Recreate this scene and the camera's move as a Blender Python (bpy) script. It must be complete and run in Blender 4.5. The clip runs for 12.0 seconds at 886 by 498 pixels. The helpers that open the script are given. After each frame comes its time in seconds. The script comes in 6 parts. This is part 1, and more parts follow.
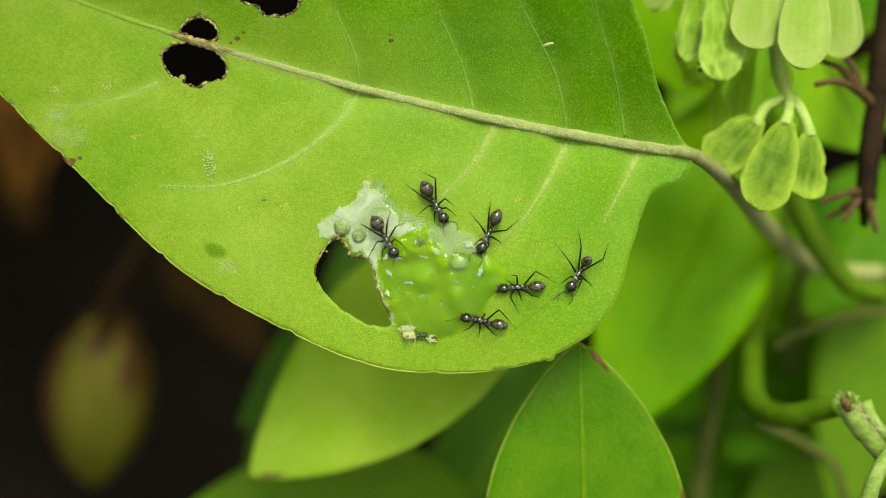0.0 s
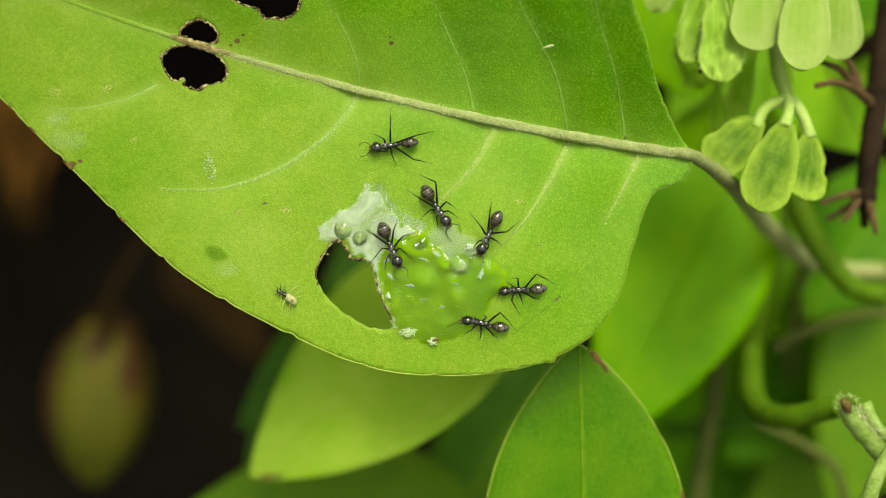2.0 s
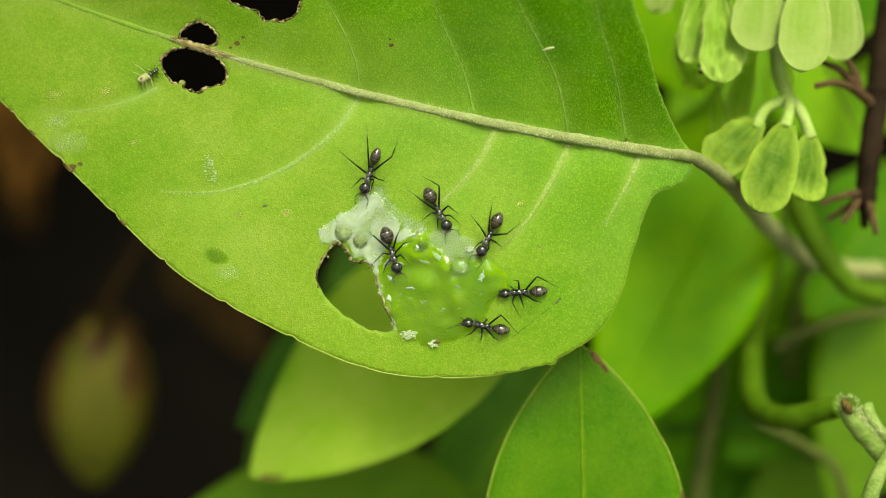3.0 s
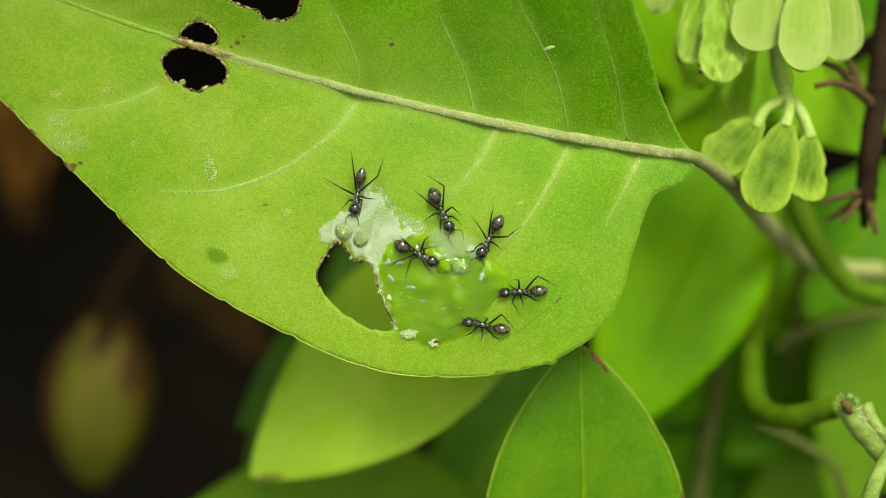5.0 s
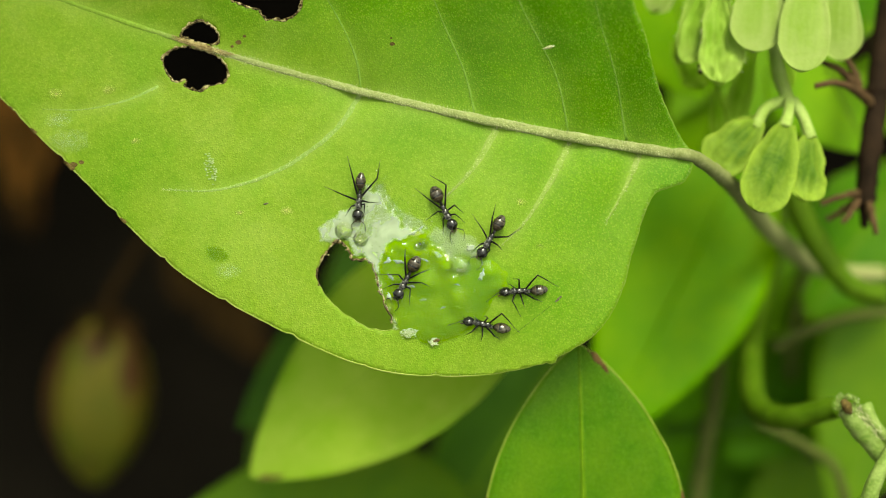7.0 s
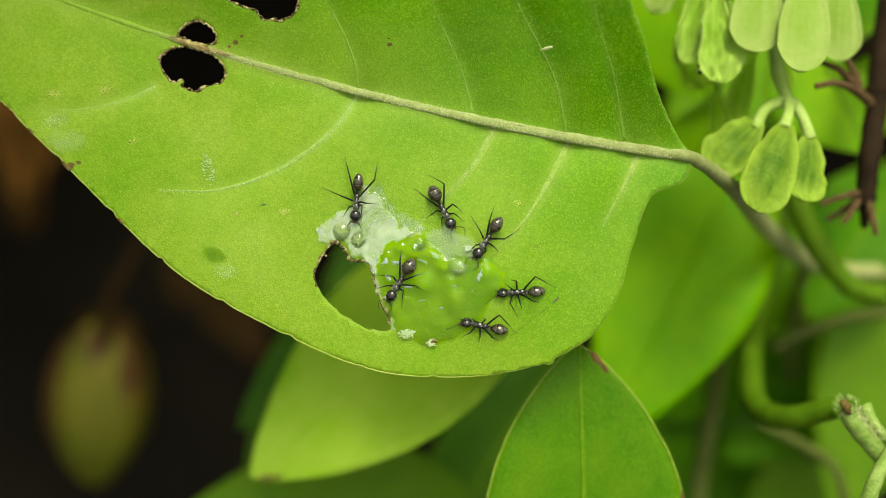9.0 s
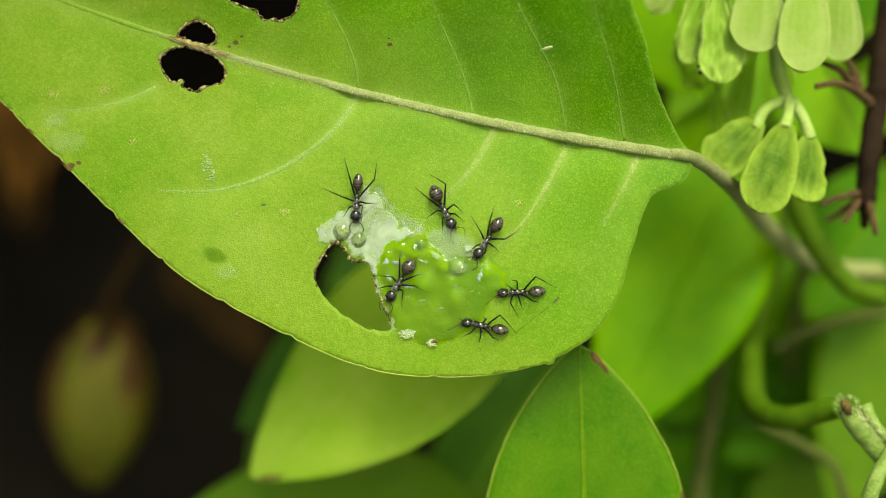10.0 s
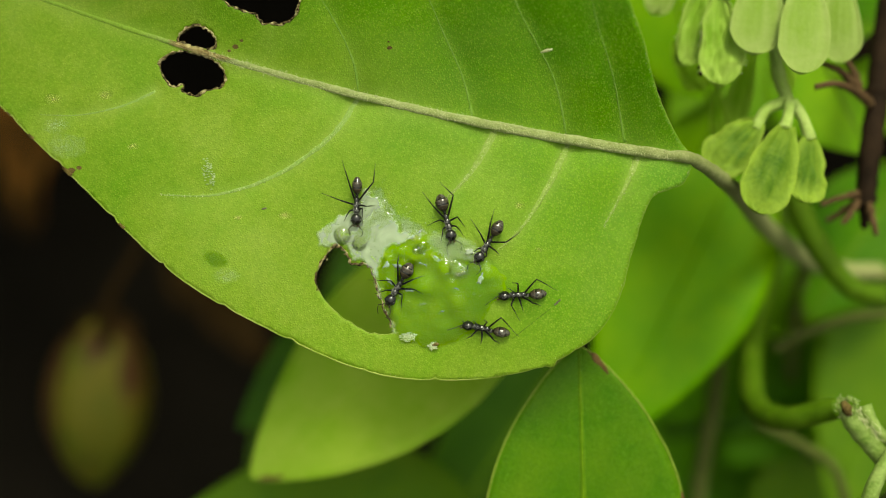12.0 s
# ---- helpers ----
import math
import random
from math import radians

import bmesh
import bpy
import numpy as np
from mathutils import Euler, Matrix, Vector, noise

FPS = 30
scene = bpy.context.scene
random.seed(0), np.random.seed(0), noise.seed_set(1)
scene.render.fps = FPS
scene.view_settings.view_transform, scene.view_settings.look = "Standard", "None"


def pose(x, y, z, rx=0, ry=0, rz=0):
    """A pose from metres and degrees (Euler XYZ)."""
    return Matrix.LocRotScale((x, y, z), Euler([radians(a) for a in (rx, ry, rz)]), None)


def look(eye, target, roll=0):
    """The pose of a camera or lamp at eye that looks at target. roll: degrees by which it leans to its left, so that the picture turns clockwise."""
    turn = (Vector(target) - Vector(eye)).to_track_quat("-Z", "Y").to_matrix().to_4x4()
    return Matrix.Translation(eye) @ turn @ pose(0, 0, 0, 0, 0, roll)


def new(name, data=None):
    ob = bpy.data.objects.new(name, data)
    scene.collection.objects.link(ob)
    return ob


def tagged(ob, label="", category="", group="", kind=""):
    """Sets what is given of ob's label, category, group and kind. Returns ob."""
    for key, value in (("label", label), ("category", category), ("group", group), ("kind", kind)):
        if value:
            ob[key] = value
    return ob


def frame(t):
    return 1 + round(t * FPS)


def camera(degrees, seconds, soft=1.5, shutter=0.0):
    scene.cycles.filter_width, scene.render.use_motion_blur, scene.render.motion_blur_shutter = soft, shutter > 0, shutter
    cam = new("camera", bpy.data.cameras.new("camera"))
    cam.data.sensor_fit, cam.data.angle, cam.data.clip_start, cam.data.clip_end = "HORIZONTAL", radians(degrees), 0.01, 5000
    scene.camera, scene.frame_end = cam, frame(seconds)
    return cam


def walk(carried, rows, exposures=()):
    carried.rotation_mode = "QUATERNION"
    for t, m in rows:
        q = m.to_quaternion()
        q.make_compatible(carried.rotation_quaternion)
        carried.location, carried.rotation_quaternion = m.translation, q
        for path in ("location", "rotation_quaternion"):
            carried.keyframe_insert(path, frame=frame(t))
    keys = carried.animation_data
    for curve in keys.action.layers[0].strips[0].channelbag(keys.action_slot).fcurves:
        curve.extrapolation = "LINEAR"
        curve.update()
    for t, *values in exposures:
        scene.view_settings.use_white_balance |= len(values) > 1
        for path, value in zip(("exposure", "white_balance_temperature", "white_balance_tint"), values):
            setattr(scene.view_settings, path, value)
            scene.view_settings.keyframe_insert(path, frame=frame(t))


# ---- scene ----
from mathutils import geometry

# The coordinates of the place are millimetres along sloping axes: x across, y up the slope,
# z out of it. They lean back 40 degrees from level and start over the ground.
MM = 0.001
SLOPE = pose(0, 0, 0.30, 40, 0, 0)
cam = camera(40, 12.0, soft=1.0)
cam.data.dof.use_dof = True
cam.data.dof.focus_distance = 0.129
cam.data.dof.aperture_fstop = 7.5
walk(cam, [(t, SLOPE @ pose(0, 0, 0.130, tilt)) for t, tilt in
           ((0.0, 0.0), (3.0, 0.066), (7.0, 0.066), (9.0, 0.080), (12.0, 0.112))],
     exposures=((0.0, 0.69, 7500, -7), (11.6, 0.69, 7500, -7), (12.0, 0.35, 7500, -7)))

# ---- light: bright overcast, brightest nearly overhead ----
world = bpy.data.worlds.new("overcast_sky")
scene.world = world
world.use_nodes = True
wn, wl = world.node_tree.nodes, world.node_tree.links
sky = wn.new("ShaderNodeTexSky")
sky.sky_type, sky.sun_disc = "NISHITA", False
sky.sun_elevation, sky.sun_rotation = radians(76), radians(150)
sky.dust_density, sky.air_density = 5.0, 1.0
hsv = wn.new("ShaderNodeHueSaturation")
hsv.inputs["Saturation"].default_value = 0.05
wl.new(sky.outputs["Color"], hsv.inputs["Color"])
wl.new(hsv.outputs["Color"], wn["Background"].inputs["Color"])
wn["Background"].inputs["Strength"].default_value = 0.11
sun = new("sun", bpy.data.lights.new("sun", "SUN"))
sun.data.energy, sun.data.angle, sun.data.color = 2.3, radians(20), (1.0, 0.94, 0.82)
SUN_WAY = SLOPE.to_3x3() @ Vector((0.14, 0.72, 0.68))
sun.matrix_world = look(Vector((0, 0, 2.0)), Vector((0, 0, 2.0)) - SUN_WAY)


# ---- materials ----
class Nodes:
    """A short hand for node materials."""

    def __init__(self, name):
        self.mat = bpy.data.materials.new(name)
        self.mat.use_nodes = True
        self.tree = self.mat.node_tree
        self.tree.nodes.clear()
        self.out = self.add("ShaderNodeOutputMaterial")
        self.coord = self.add("ShaderNodeTexCoord").outputs["Object"]

    def add(self, kind, **sockets):
        node = self.tree.nodes.new(kind)
        for key, value in sockets.items():
            self.put(node, key, value)
        return node

    def put(self, node, key, value):
        socket = node.inputs[int(key[1:])] if key[0] == "_" else node.inputs[key.replace("_", " ")]
        if isinstance(value, bpy.types.NodeSocket):
            self.tree.links.new(value, socket)
        else:
            socket.default_value = value

    def noise(self, scale, detail=4.0, rough=0.55, distort=0.0):
        return self.add("ShaderNodeTexNoise", Vector=self.coord, Scale=scale, Detail=detail, Roughness=rough,
                        Distortion=distort).outputs["Fac"]

    def cells(self, scale, feature="F1"):
        node = self.add("ShaderNodeTexVoronoi", Vector=self.coord, Scale=scale)
        node.feature = feature
        return node.outputs["Distance"]

    def ramp(self, fac, *stops):
        node = self.add("ShaderNodeValToRGB", Fac=fac)
        e = node.color_ramp.elements
        while len(e) < len(stops):
            e.new(0.5)
        for el, (at, col) in zip(e, stops):
            el.position = at
            el.color = (*col, 1) if isinstance(col, tuple) else (col, col, col, 1)
        return node.outputs["Color"]

    def mix(self, fac, a, b, how="MIX"):
        node = self.tree.nodes.new("ShaderNodeMixRGB")
        node.blend_type = how
        for i, v in enumerate((fac, a, b)):
            if isinstance(v, tuple):
                v = (*v, 1)
            self.put(node, f"_{i}", v)
        return node.outputs["Color"]

    def bump(self, height, strength, distance, normal=None):
        node = self.add("ShaderNodeBump", Height=height, Strength=strength, Distance=distance)
        if normal:
            self.put(node, "Normal", normal)
        return node.outputs["Normal"]

    def blend(self, fac, a, b):
        return self.add("ShaderNodeMixShader", _0=fac, _1=a, _2=b).outputs["Shader"]

    def done(self, shader):
        self.tree.links.new(shader, self.out.inputs["Surface"])
        return self.mat


def plain(name, dark, light, rough=0.5, scale=400, fine=4000, bump=0.3, lucent=0.0, specular=0.2):
    """A living or dry surface with two scales of change."""
    n = Nodes(name)
    a = n.ramp(n.noise(scale), (0.3, dark), (0.7, light))
    c = n.mix(0.25, a, n.ramp(n.noise(fine), (0.35, tuple(v * 0.45 for v in dark)), (0.7, tuple(min(1, v * 1.3) for v in light))))
    b = n.bump(n.noise(fine, 3), bump, 0.00008)
    s = n.add("ShaderNodeBsdfPrincipled", Base_Color=c, Roughness=rough, Normal=b)
    s.inputs["Specular IOR Level"].default_value = specular
    s = s.outputs["BSDF"]
    if lucent:
        s = n.blend(lucent, s, n.add("ShaderNodeBsdfTranslucent", Color=c, Normal=b).outputs["BSDF"])
    return n.done(s)


def leaf_skin(name, deep, mid, pale, rough=0.5, lucent=0.28, pores=True, specular=0.35, bloom=0.0):
    """Leaf tissue: broad mottling, a net of fine veins, bright pores and a grain of short down."""
    n = Nodes(name)
    broad = n.noise(55, 3, 0.5)
    c = n.ramp(broad, (0.28, deep), (0.52, mid), (0.76, pale))
    c = n.mix(0.42, c, n.ramp(n.noise(230, 6, 0.68), (0.35, deep), (0.65, pale)))
    height = n.noise(1500, 4)
    if pores:
        c = n.mix(n.ramp(n.cells(700, "DISTANCE_TO_EDGE"), (0.0, 0.10), (0.08, 0.0)), c, tuple(min(1, v * 1.25 + 0.01) for v in pale))
        dots = n.cells(4600)
        c = n.mix(n.ramp(dots, (0.12, 0.40), (0.38, 0.0)), c, tuple(min(1, v * 1.5 + 0.04) for v in pale))
        c = n.mix(n.ramp(n.noise(4200, 3, 0.75), (0.42, 0.42), (0.58, 0.0)), c, tuple(v * 0.62 for v in deep))
        height = n.mix(0.6, height, n.ramp(dots, (0.1, 1.0), (0.5, 0.0)))
    if bloom:
        at = n.add("ShaderNodeAttribute")
        at.attribute_name = "vein"
        # paler, warmer tone of the side that catches more light, painted in
        lit_at = n.add("ShaderNodeAttribute")
        lit_at.attribute_name = "lit_side"
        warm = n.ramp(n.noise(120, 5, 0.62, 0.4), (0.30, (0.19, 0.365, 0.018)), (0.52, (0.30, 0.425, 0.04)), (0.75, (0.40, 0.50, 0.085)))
        c = n.mix(n.mix(1.0, lit_at.outputs["Fac"], (0.68, 0.68, 0.68), "MULTIPLY"), c, warm)
        grain = n.cells(3600)
        c = n.mix(n.ramp(grain, (0.10, 0.45), (0.42, 0.0)), c, (0.42, 0.54, 0.07))
        c = n.mix(n.ramp(n.noise(2300, 3, 0.8), (0.40, 0.30), (0.56, 0.0)), c, (0.075, 0.22, 0.001))
        c = n.mix(at.outputs["Fac"], c, (0.36, 0.47, 0.10))
        patches = n.ramp(n.noise(38, 5, 0.62, 0.5), (0.50, 0.0), (0.72, bloom))
        c = n.mix(patches, c, (0.31, 0.46, 0.08))
    b = n.bump(height, 0.45, 0.00010)
    b = n.bump(n.noise(330, 3), 0.22, 0.0004, b)
    node = n.add("ShaderNodeBsdfPrincipled", Base_Color=c, Roughness=rough, Normal=b)
    node.inputs["Specular IOR Level"].default_value = specular
    back = n.add("ShaderNodeBsdfTranslucent", Color=n.mix(0.4, c, (0.28, 0.50, 0.01)), Normal=b).outputs["BSDF"]
    return n.done(n.blend(lucent, node.outputs["BSDF"], back))


def bloom_skin(name, colour, scale, cover):
    """A thin patchy bloom through which the leaf shows."""
    n = Nodes(name)
    fac = n.ramp(n.noise(scale, 6, 0.75), (0.36, 0.0), (0.75, cover))
    at = n.add("ShaderNodeAttribute")
    at.attribute_name = "film"
    fac = n.mix(1.0, fac, at.outputs["Fac"], "MULTIPLY")
    return n.done(n.blend(fac, n.add("ShaderNodeBsdfTransparent").outputs["BSDF"], n.add("ShaderNodeBsdfDiffuse", Color=(*colour, 1)).outputs["BSDF"]))


def rib_skin():
    """The leaf's rib: pale green on the blade, olive brown where it becomes the stalk."""
    n = Nodes("rib")
    x = n.add("ShaderNodeSeparateXYZ", Vector=n.coord).outputs["X"]
    far = n.add("ShaderNodeMapRange", Value=x)
    for key, value in (("From Min", -0.036), ("From Max", -0.012), ("To Min", 0.0), ("To Max", 1.0)):
        far.inputs[key].default_value = value
    grain = n.noise(700)
    pale = n.ramp(grain, (0.3, (0.27, 0.33, 0.11)), (0.7, (0.41, 0.45, 0.21)))
    olive = n.ramp(grain, (0.3, (0.18, 0.20, 0.07)), (0.7, (0.30, 0.32, 0.14)))
    c = n.mix(far.outputs["Result"], pale, olive)
    for lo, hi, tone in ((-0.068, -0.078, (0.19, 0.35, 0.02)), (-0.018, -0.004, (0.36, 0.38, 0.16))):
        zone = n.add("ShaderNodeMapRange", Value=x)
        for key, value in (("From Min", lo), ("From Max", hi), ("To Min", 0.0), ("To Max", 0.85)):
            zone.inputs[key].default_value = value
        c = n.mix(zone.outputs["Result"], c, tone)
    c = n.mix(n.ramp(n.noise(6000, 2), (0.45, 0.35), (0.6, 0.0)), c, (0.10, 0.14, 0.02))
    b = n.bump(n.noise(5000, 3), 0.5, 0.00008)
    node = n.add("ShaderNodeBsdfPrincipled", Base_Color=c, Roughness=0.7, Normal=b)
    node.inputs["Specular IOR Level"].default_value = 0.12
    return n.done(node.outputs["BSDF"])


def pod_skin():
    """A ripening pod: yellow green with brown streaks along it."""
    n = Nodes("pod_skin")
    at = n.add("ShaderNodeMapping", Vector=n.coord)
    at.inputs["Scale"].default_value = (0.25, 1, 1)
    streak = n.add("ShaderNodeTexNoise", Vector=at.outputs["Vector"], Scale=190, Detail=3.0).outputs["Fac"]
    c = n.ramp(n.noise(70), (0.3, (0.058, 0.078, 0.005)), (0.7, (0.14, 0.112, 0.010)))
    c = n.mix(n.ramp(streak, (0.46, 0.0), (0.56, 0.9)), c, (0.055, 0.02, 0.008))
    node = n.add("ShaderNodeBsdfPrincipled", Base_Color=c, Roughness=0.6, Normal=n.bump(n.noise(500), 0.3, 0.0004))
    node.inputs["Specular IOR Level"].default_value = 0.15
    return n.done(node.outputs["BSDF"])


def rim_skin():
    """Dried leaf edge: blackish and tan by turns."""
    n = Nodes("dried_rim")
    c = n.ramp(n.noise(1500, 3, 0.6), (0.42, (0.014, 0.008, 0.003)), (0.50, (0.10, 0.06, 0.02)), (0.60, (0.50, 0.43, 0.22)))
    c = n.mix(0.3, c, n.ramp(n.noise(6000), (0.4, (0.02, 0.012, 0.004)), (0.6, (0.45, 0.40, 0.2))))
    node = n.add("ShaderNodeBsdfPrincipled", Base_Color=c, Roughness=0.85, Normal=n.bump(n.noise(5000), 0.8, 0.0001))
    node.inputs["Specular IOR Level"].default_value = 0.05
    return n.done(node.outputs["BSDF"])


def bract_skin(name, core, wing, lucent=0.3):
    """A papery bract: its seed body, marked by the mesh, is darker than its wing."""
    n = Nodes(name)
    at = n.add("ShaderNodeAttribute")
    at.attribute_name = "core"
    veins = n.ramp(n.noise(900, 4, 0.6, 1.0), (0.3, 0.0), (0.75, 0.55))
    fac = n.mix(0.25, at.outputs["Fac"], n.mix(1.0, at.outputs["Fac"], veins, "MULTIPLY"))
    c = n.mix(fac, wing, core)
    c = n.mix(0.30, c, n.ramp(n.noise(420, 5, 0.65, 0.6), (0.35, core), (0.65, wing)))
    c = n.mix(0.08, c, n.ramp(n.noise(3000, 3), (0.35, tuple(v * 0.5 for v in core)), (0.65, wing)))
    b = n.bump(n.noise(1100, 4, 0.6, 0.8), 0.5, 0.0002)
    node = n.add("ShaderNodeBsdfPrincipled", Base_Color=c, Roughness=0.5, Normal=b)
    node.inputs["Specular IOR Level"].default_value = 0.10
    back = n.add("ShaderNodeBsdfTranslucent", Color=c, Normal=b).outputs["BSDF"]
    return n.done(n.blend(lucent, node.outputs["BSDF"], back))


def wet(name, tint, ripple, sky_white=0.0, coarse=170, fade=True, fine=620):
    """A clear liquid film: it lets the leaf show and mirrors the sky."""
    n = Nodes(name)
    b = n.bump(n.noise(coarse, 2, 0.5, 0.9), ripple, 0.0026)
    b = n.bump(n.noise(fine, 2, 0.5, 1.6), ripple * 0.8, 0.0007, b)
    under = n.add("ShaderNodeBsdfTransparent", Color=(*tint, 1)).outputs["BSDF"]
    if sky_white:
        # patchy diffuse white, painted in as the sky's bright reflection
        cover = n.ramp(n.noise(330, 4, 0.6, 0.7), (0.32, sky_white * 0.35), (0.46, sky_white * 0.85), (0.7, sky_white * 1.3))
        white = n.add("ShaderNodeBsdfDiffuse", Color=(0.72, 0.83, 0.64, 1), Normal=b).outputs["BSDF"]
        under = n.blend(cover, under, white)
    shine = n.add("ShaderNodeBsdfGlossy", Color=(1, 1, 1, 1), Roughness=0.04, Normal=b).outputs["BSDF"]
    s = n.blend(n.add("ShaderNodeFresnel", IOR=1.40, Normal=b).outputs["Fac"], under, shine)
    if fade:
        at = n.add("ShaderNodeAttribute")
        at.attribute_name = "film"
        s = n.blend(at.outputs["Fac"], n.add("ShaderNodeBsdfTransparent").outputs["BSDF"], s)
    return n.done(s)


def chitin(name, base, bands=None, rough=0.20, fuzz=0.10, gloss=0.7):
    """Black insect shell with a short silvery down; bands: pale segment rims along x."""
    n = Nodes(name)
    c = n.ramp(n.noise(2500, 4), (0.3, tuple(v * 0.5 for v in base)), (0.7, tuple(v * 1.6 for v in base)))
    if bands:
        x = n.add("ShaderNodeSeparateXYZ", Vector=n.coord).outputs["X"]
        cyc = n.add("ShaderNodeMath", _0=n.add("ShaderNodeMath", _0=x, _1=1.0 / 0.00066).outputs[0], _1=1.0)
        cyc.operation = "FRACT"
        cyc.inputs[0].links[0].from_node.operation = "MULTIPLY"
        c = n.mix(n.ramp(cyc.outputs[0], (0.0, 0.0), (0.10, 1.0), (0.22, 0.5), (0.62, 0.35), (0.92, 0.0)), c, bands)
    down = n.ramp(n.noise(1300, 5, 0.75), (0.50, 0.0), (0.62, fuzz * 5))
    c = n.mix(down, c, (0.30, 0.30, 0.26))
    b = n.bump(n.noise(9000, 2), 0.25, 0.00003)
    node = n.add("ShaderNodeBsdfPrincipled", Base_Color=c, Roughness=rough, Normal=b)
    node.inputs["Specular IOR Level"].default_value = gloss
    node.inputs["Sheen Weight"].default_value = fuzz * 0.4
    node.inputs["Sheen Roughness"].default_value = 0.4
    return n.done(node.outputs["BSDF"])


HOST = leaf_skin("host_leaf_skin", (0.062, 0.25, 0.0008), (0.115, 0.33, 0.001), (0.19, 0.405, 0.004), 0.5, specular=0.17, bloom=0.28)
GREEN = leaf_skin("young_leaf_skin", (0.10, 0.28, 0.002), (0.155, 0.36, 0.003), (0.22, 0.42, 0.005), 0.5, pores=False, specular=0.14)
FRESH = leaf_skin("fresh_leaf_skin", (0.10, 0.30, 0.001), (0.16, 0.38, 0.002), (0.23, 0.44, 0.004), 0.5, pores=False, specular=0.12)
# LOW, MIDDLE and SHADE: ever darker leaf greens, shade put into the colour
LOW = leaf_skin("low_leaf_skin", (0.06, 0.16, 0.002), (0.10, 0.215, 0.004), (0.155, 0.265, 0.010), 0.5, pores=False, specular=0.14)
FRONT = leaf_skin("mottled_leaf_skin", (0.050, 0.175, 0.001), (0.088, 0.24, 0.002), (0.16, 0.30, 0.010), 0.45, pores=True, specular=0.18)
MIDDLE = leaf_skin("half_shaded_leaf_skin", (0.045, 0.16, 0.001), (0.07, 0.21, 0.001), (0.10, 0.25, 0.003), 0.5, pores=False, specular=0.1)
OLIVE = leaf_skin("ageing_leaf_skin", (0.30, 0.56, 0.02), (0.41, 0.64, 0.045), (0.54, 0.70, 0.11), 0.5, pores=False, specular=0.2)
SHADE = leaf_skin("shaded_leaf_skin", (0.02, 0.07, 0.002), (0.035, 0.10, 0.003), (0.05, 0.13, 0.005), 0.5, pores=False, specular=0.15)
FLESH_GREEN = leaf_skin("wet_leaf_flesh", (0.155, 0.375, 0.0005), (0.215, 0.425, 0.0005), (0.30, 0.49, 0.003), 0.35, pores=False, specular=0.05)
AUTUMN = plain("autumn_leaf", (0.04, 0.016, 0.004), (0.20, 0.09, 0.018), 0.8, 45, 600, specular=0.04)
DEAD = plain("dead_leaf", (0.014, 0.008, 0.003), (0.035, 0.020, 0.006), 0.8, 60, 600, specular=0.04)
RUST = plain("rusty_edge", (0.06, 0.035, 0.012), (0.20, 0.125, 0.05), 0.8, 500, 3000, 0.5, specular=0.05)
POD = pod_skin()
# the petiole's olive at half strength, the undergrowth's shade put into it
DIM = plain("shaded_stem", (0.05, 0.065, 0.012), (0.10, 0.12, 0.028), 0.7, 200, 2000, 0.5, specular=0.08)
FAINT_VEIN = plain("faint_vein", (0.085, 0.195, 0.004), (0.14, 0.25, 0.012), 0.6, 500, 4000, specular=0.1)
EDGE = plain("pale_edge", (0.18, 0.31, 0.02), (0.31, 0.39, 0.07), 0.6, 300, 4000, specular=0.1)
RIM = rim_skin()
CRACK = plain("dark_crack", (0.06, 0.13, 0.01), (0.12, 0.20, 0.02), 0.7, 900, 5000, specular=0.1)
GRIT = plain("grit", (0.07, 0.07, 0.035), (0.19, 0.18, 0.11), 0.9, 2000, 6000, 0.8, specular=0.05)
RIB = rib_skin()
VEIN = plain("vein", (0.20, 0.335, 0.045), (0.29, 0.39, 0.105), 0.85, 900, 5000, specular=0.05)
DEEP_VEIN = plain("deep_vein", (0.145, 0.30, 0.025), (0.215, 0.36, 0.065), 0.7, 700, 5000, specular=0.1)
SOFT_VEIN = plain("soft_vein", (0.205, 0.35, 0.06), (0.285, 0.405, 0.115), 0.85, 700, 5000, specular=0.1)
MARGIN = plain("leaf_margin", (0.22, 0.36, 0.03), (0.40, 0.47, 0.12), 0.7, 500, 4000, specular=0.1)
PETIOLE = plain("petiole", (0.11, 0.13, 0.025), (0.20, 0.21, 0.06), 0.75, 300, 4000, 0.6, specular=0.1)
SCAR = plain("brown_scar", (0.030, 0.016, 0.004), (0.20, 0.15, 0.050), 0.8, 1600, 6000, 0.6, specular=0.05)
TAN = plain("dry_fibre", (0.10, 0.06, 0.02), (0.52, 0.44, 0.20), 0.8, 1400, 6000, 0.7, specular=0.05)
HAIR = plain("pale_hair", (0.45, 0.48, 0.22), (0.64, 0.66, 0.38), 0.6, 500, 4000)
WHITE_BLOOM = bloom_skin("white_bloom", (0.50, 0.62, 0.36), 1900, 0.42)
YELLOW_BLOOM = bloom_skin("yellow_bloom", (0.50, 0.56, 0.14), 1600, 0.9)
BRACT = bract_skin("bract", (0.23, 0.39, 0.035), (0.40, 0.51, 0.15))
WRINKLED = bract_skin("wrinkled_bract", (0.018, 0.105, 0.0004), (0.34, 0.49, 0.06))
YOUNG = bract_skin("young_bract", (0.20, 0.44, 0.006), (0.36, 0.56, 0.05), 0.4)
CRUMPLED = bract_skin("crumpled_bract", (0.19, 0.38, 0.015), (0.44, 0.60, 0.13))
STALK = plain("green_stalk", (0.06, 0.135, 0.004), (0.105, 0.19, 0.012), 0.5, 300, 3000, specular=0.1)
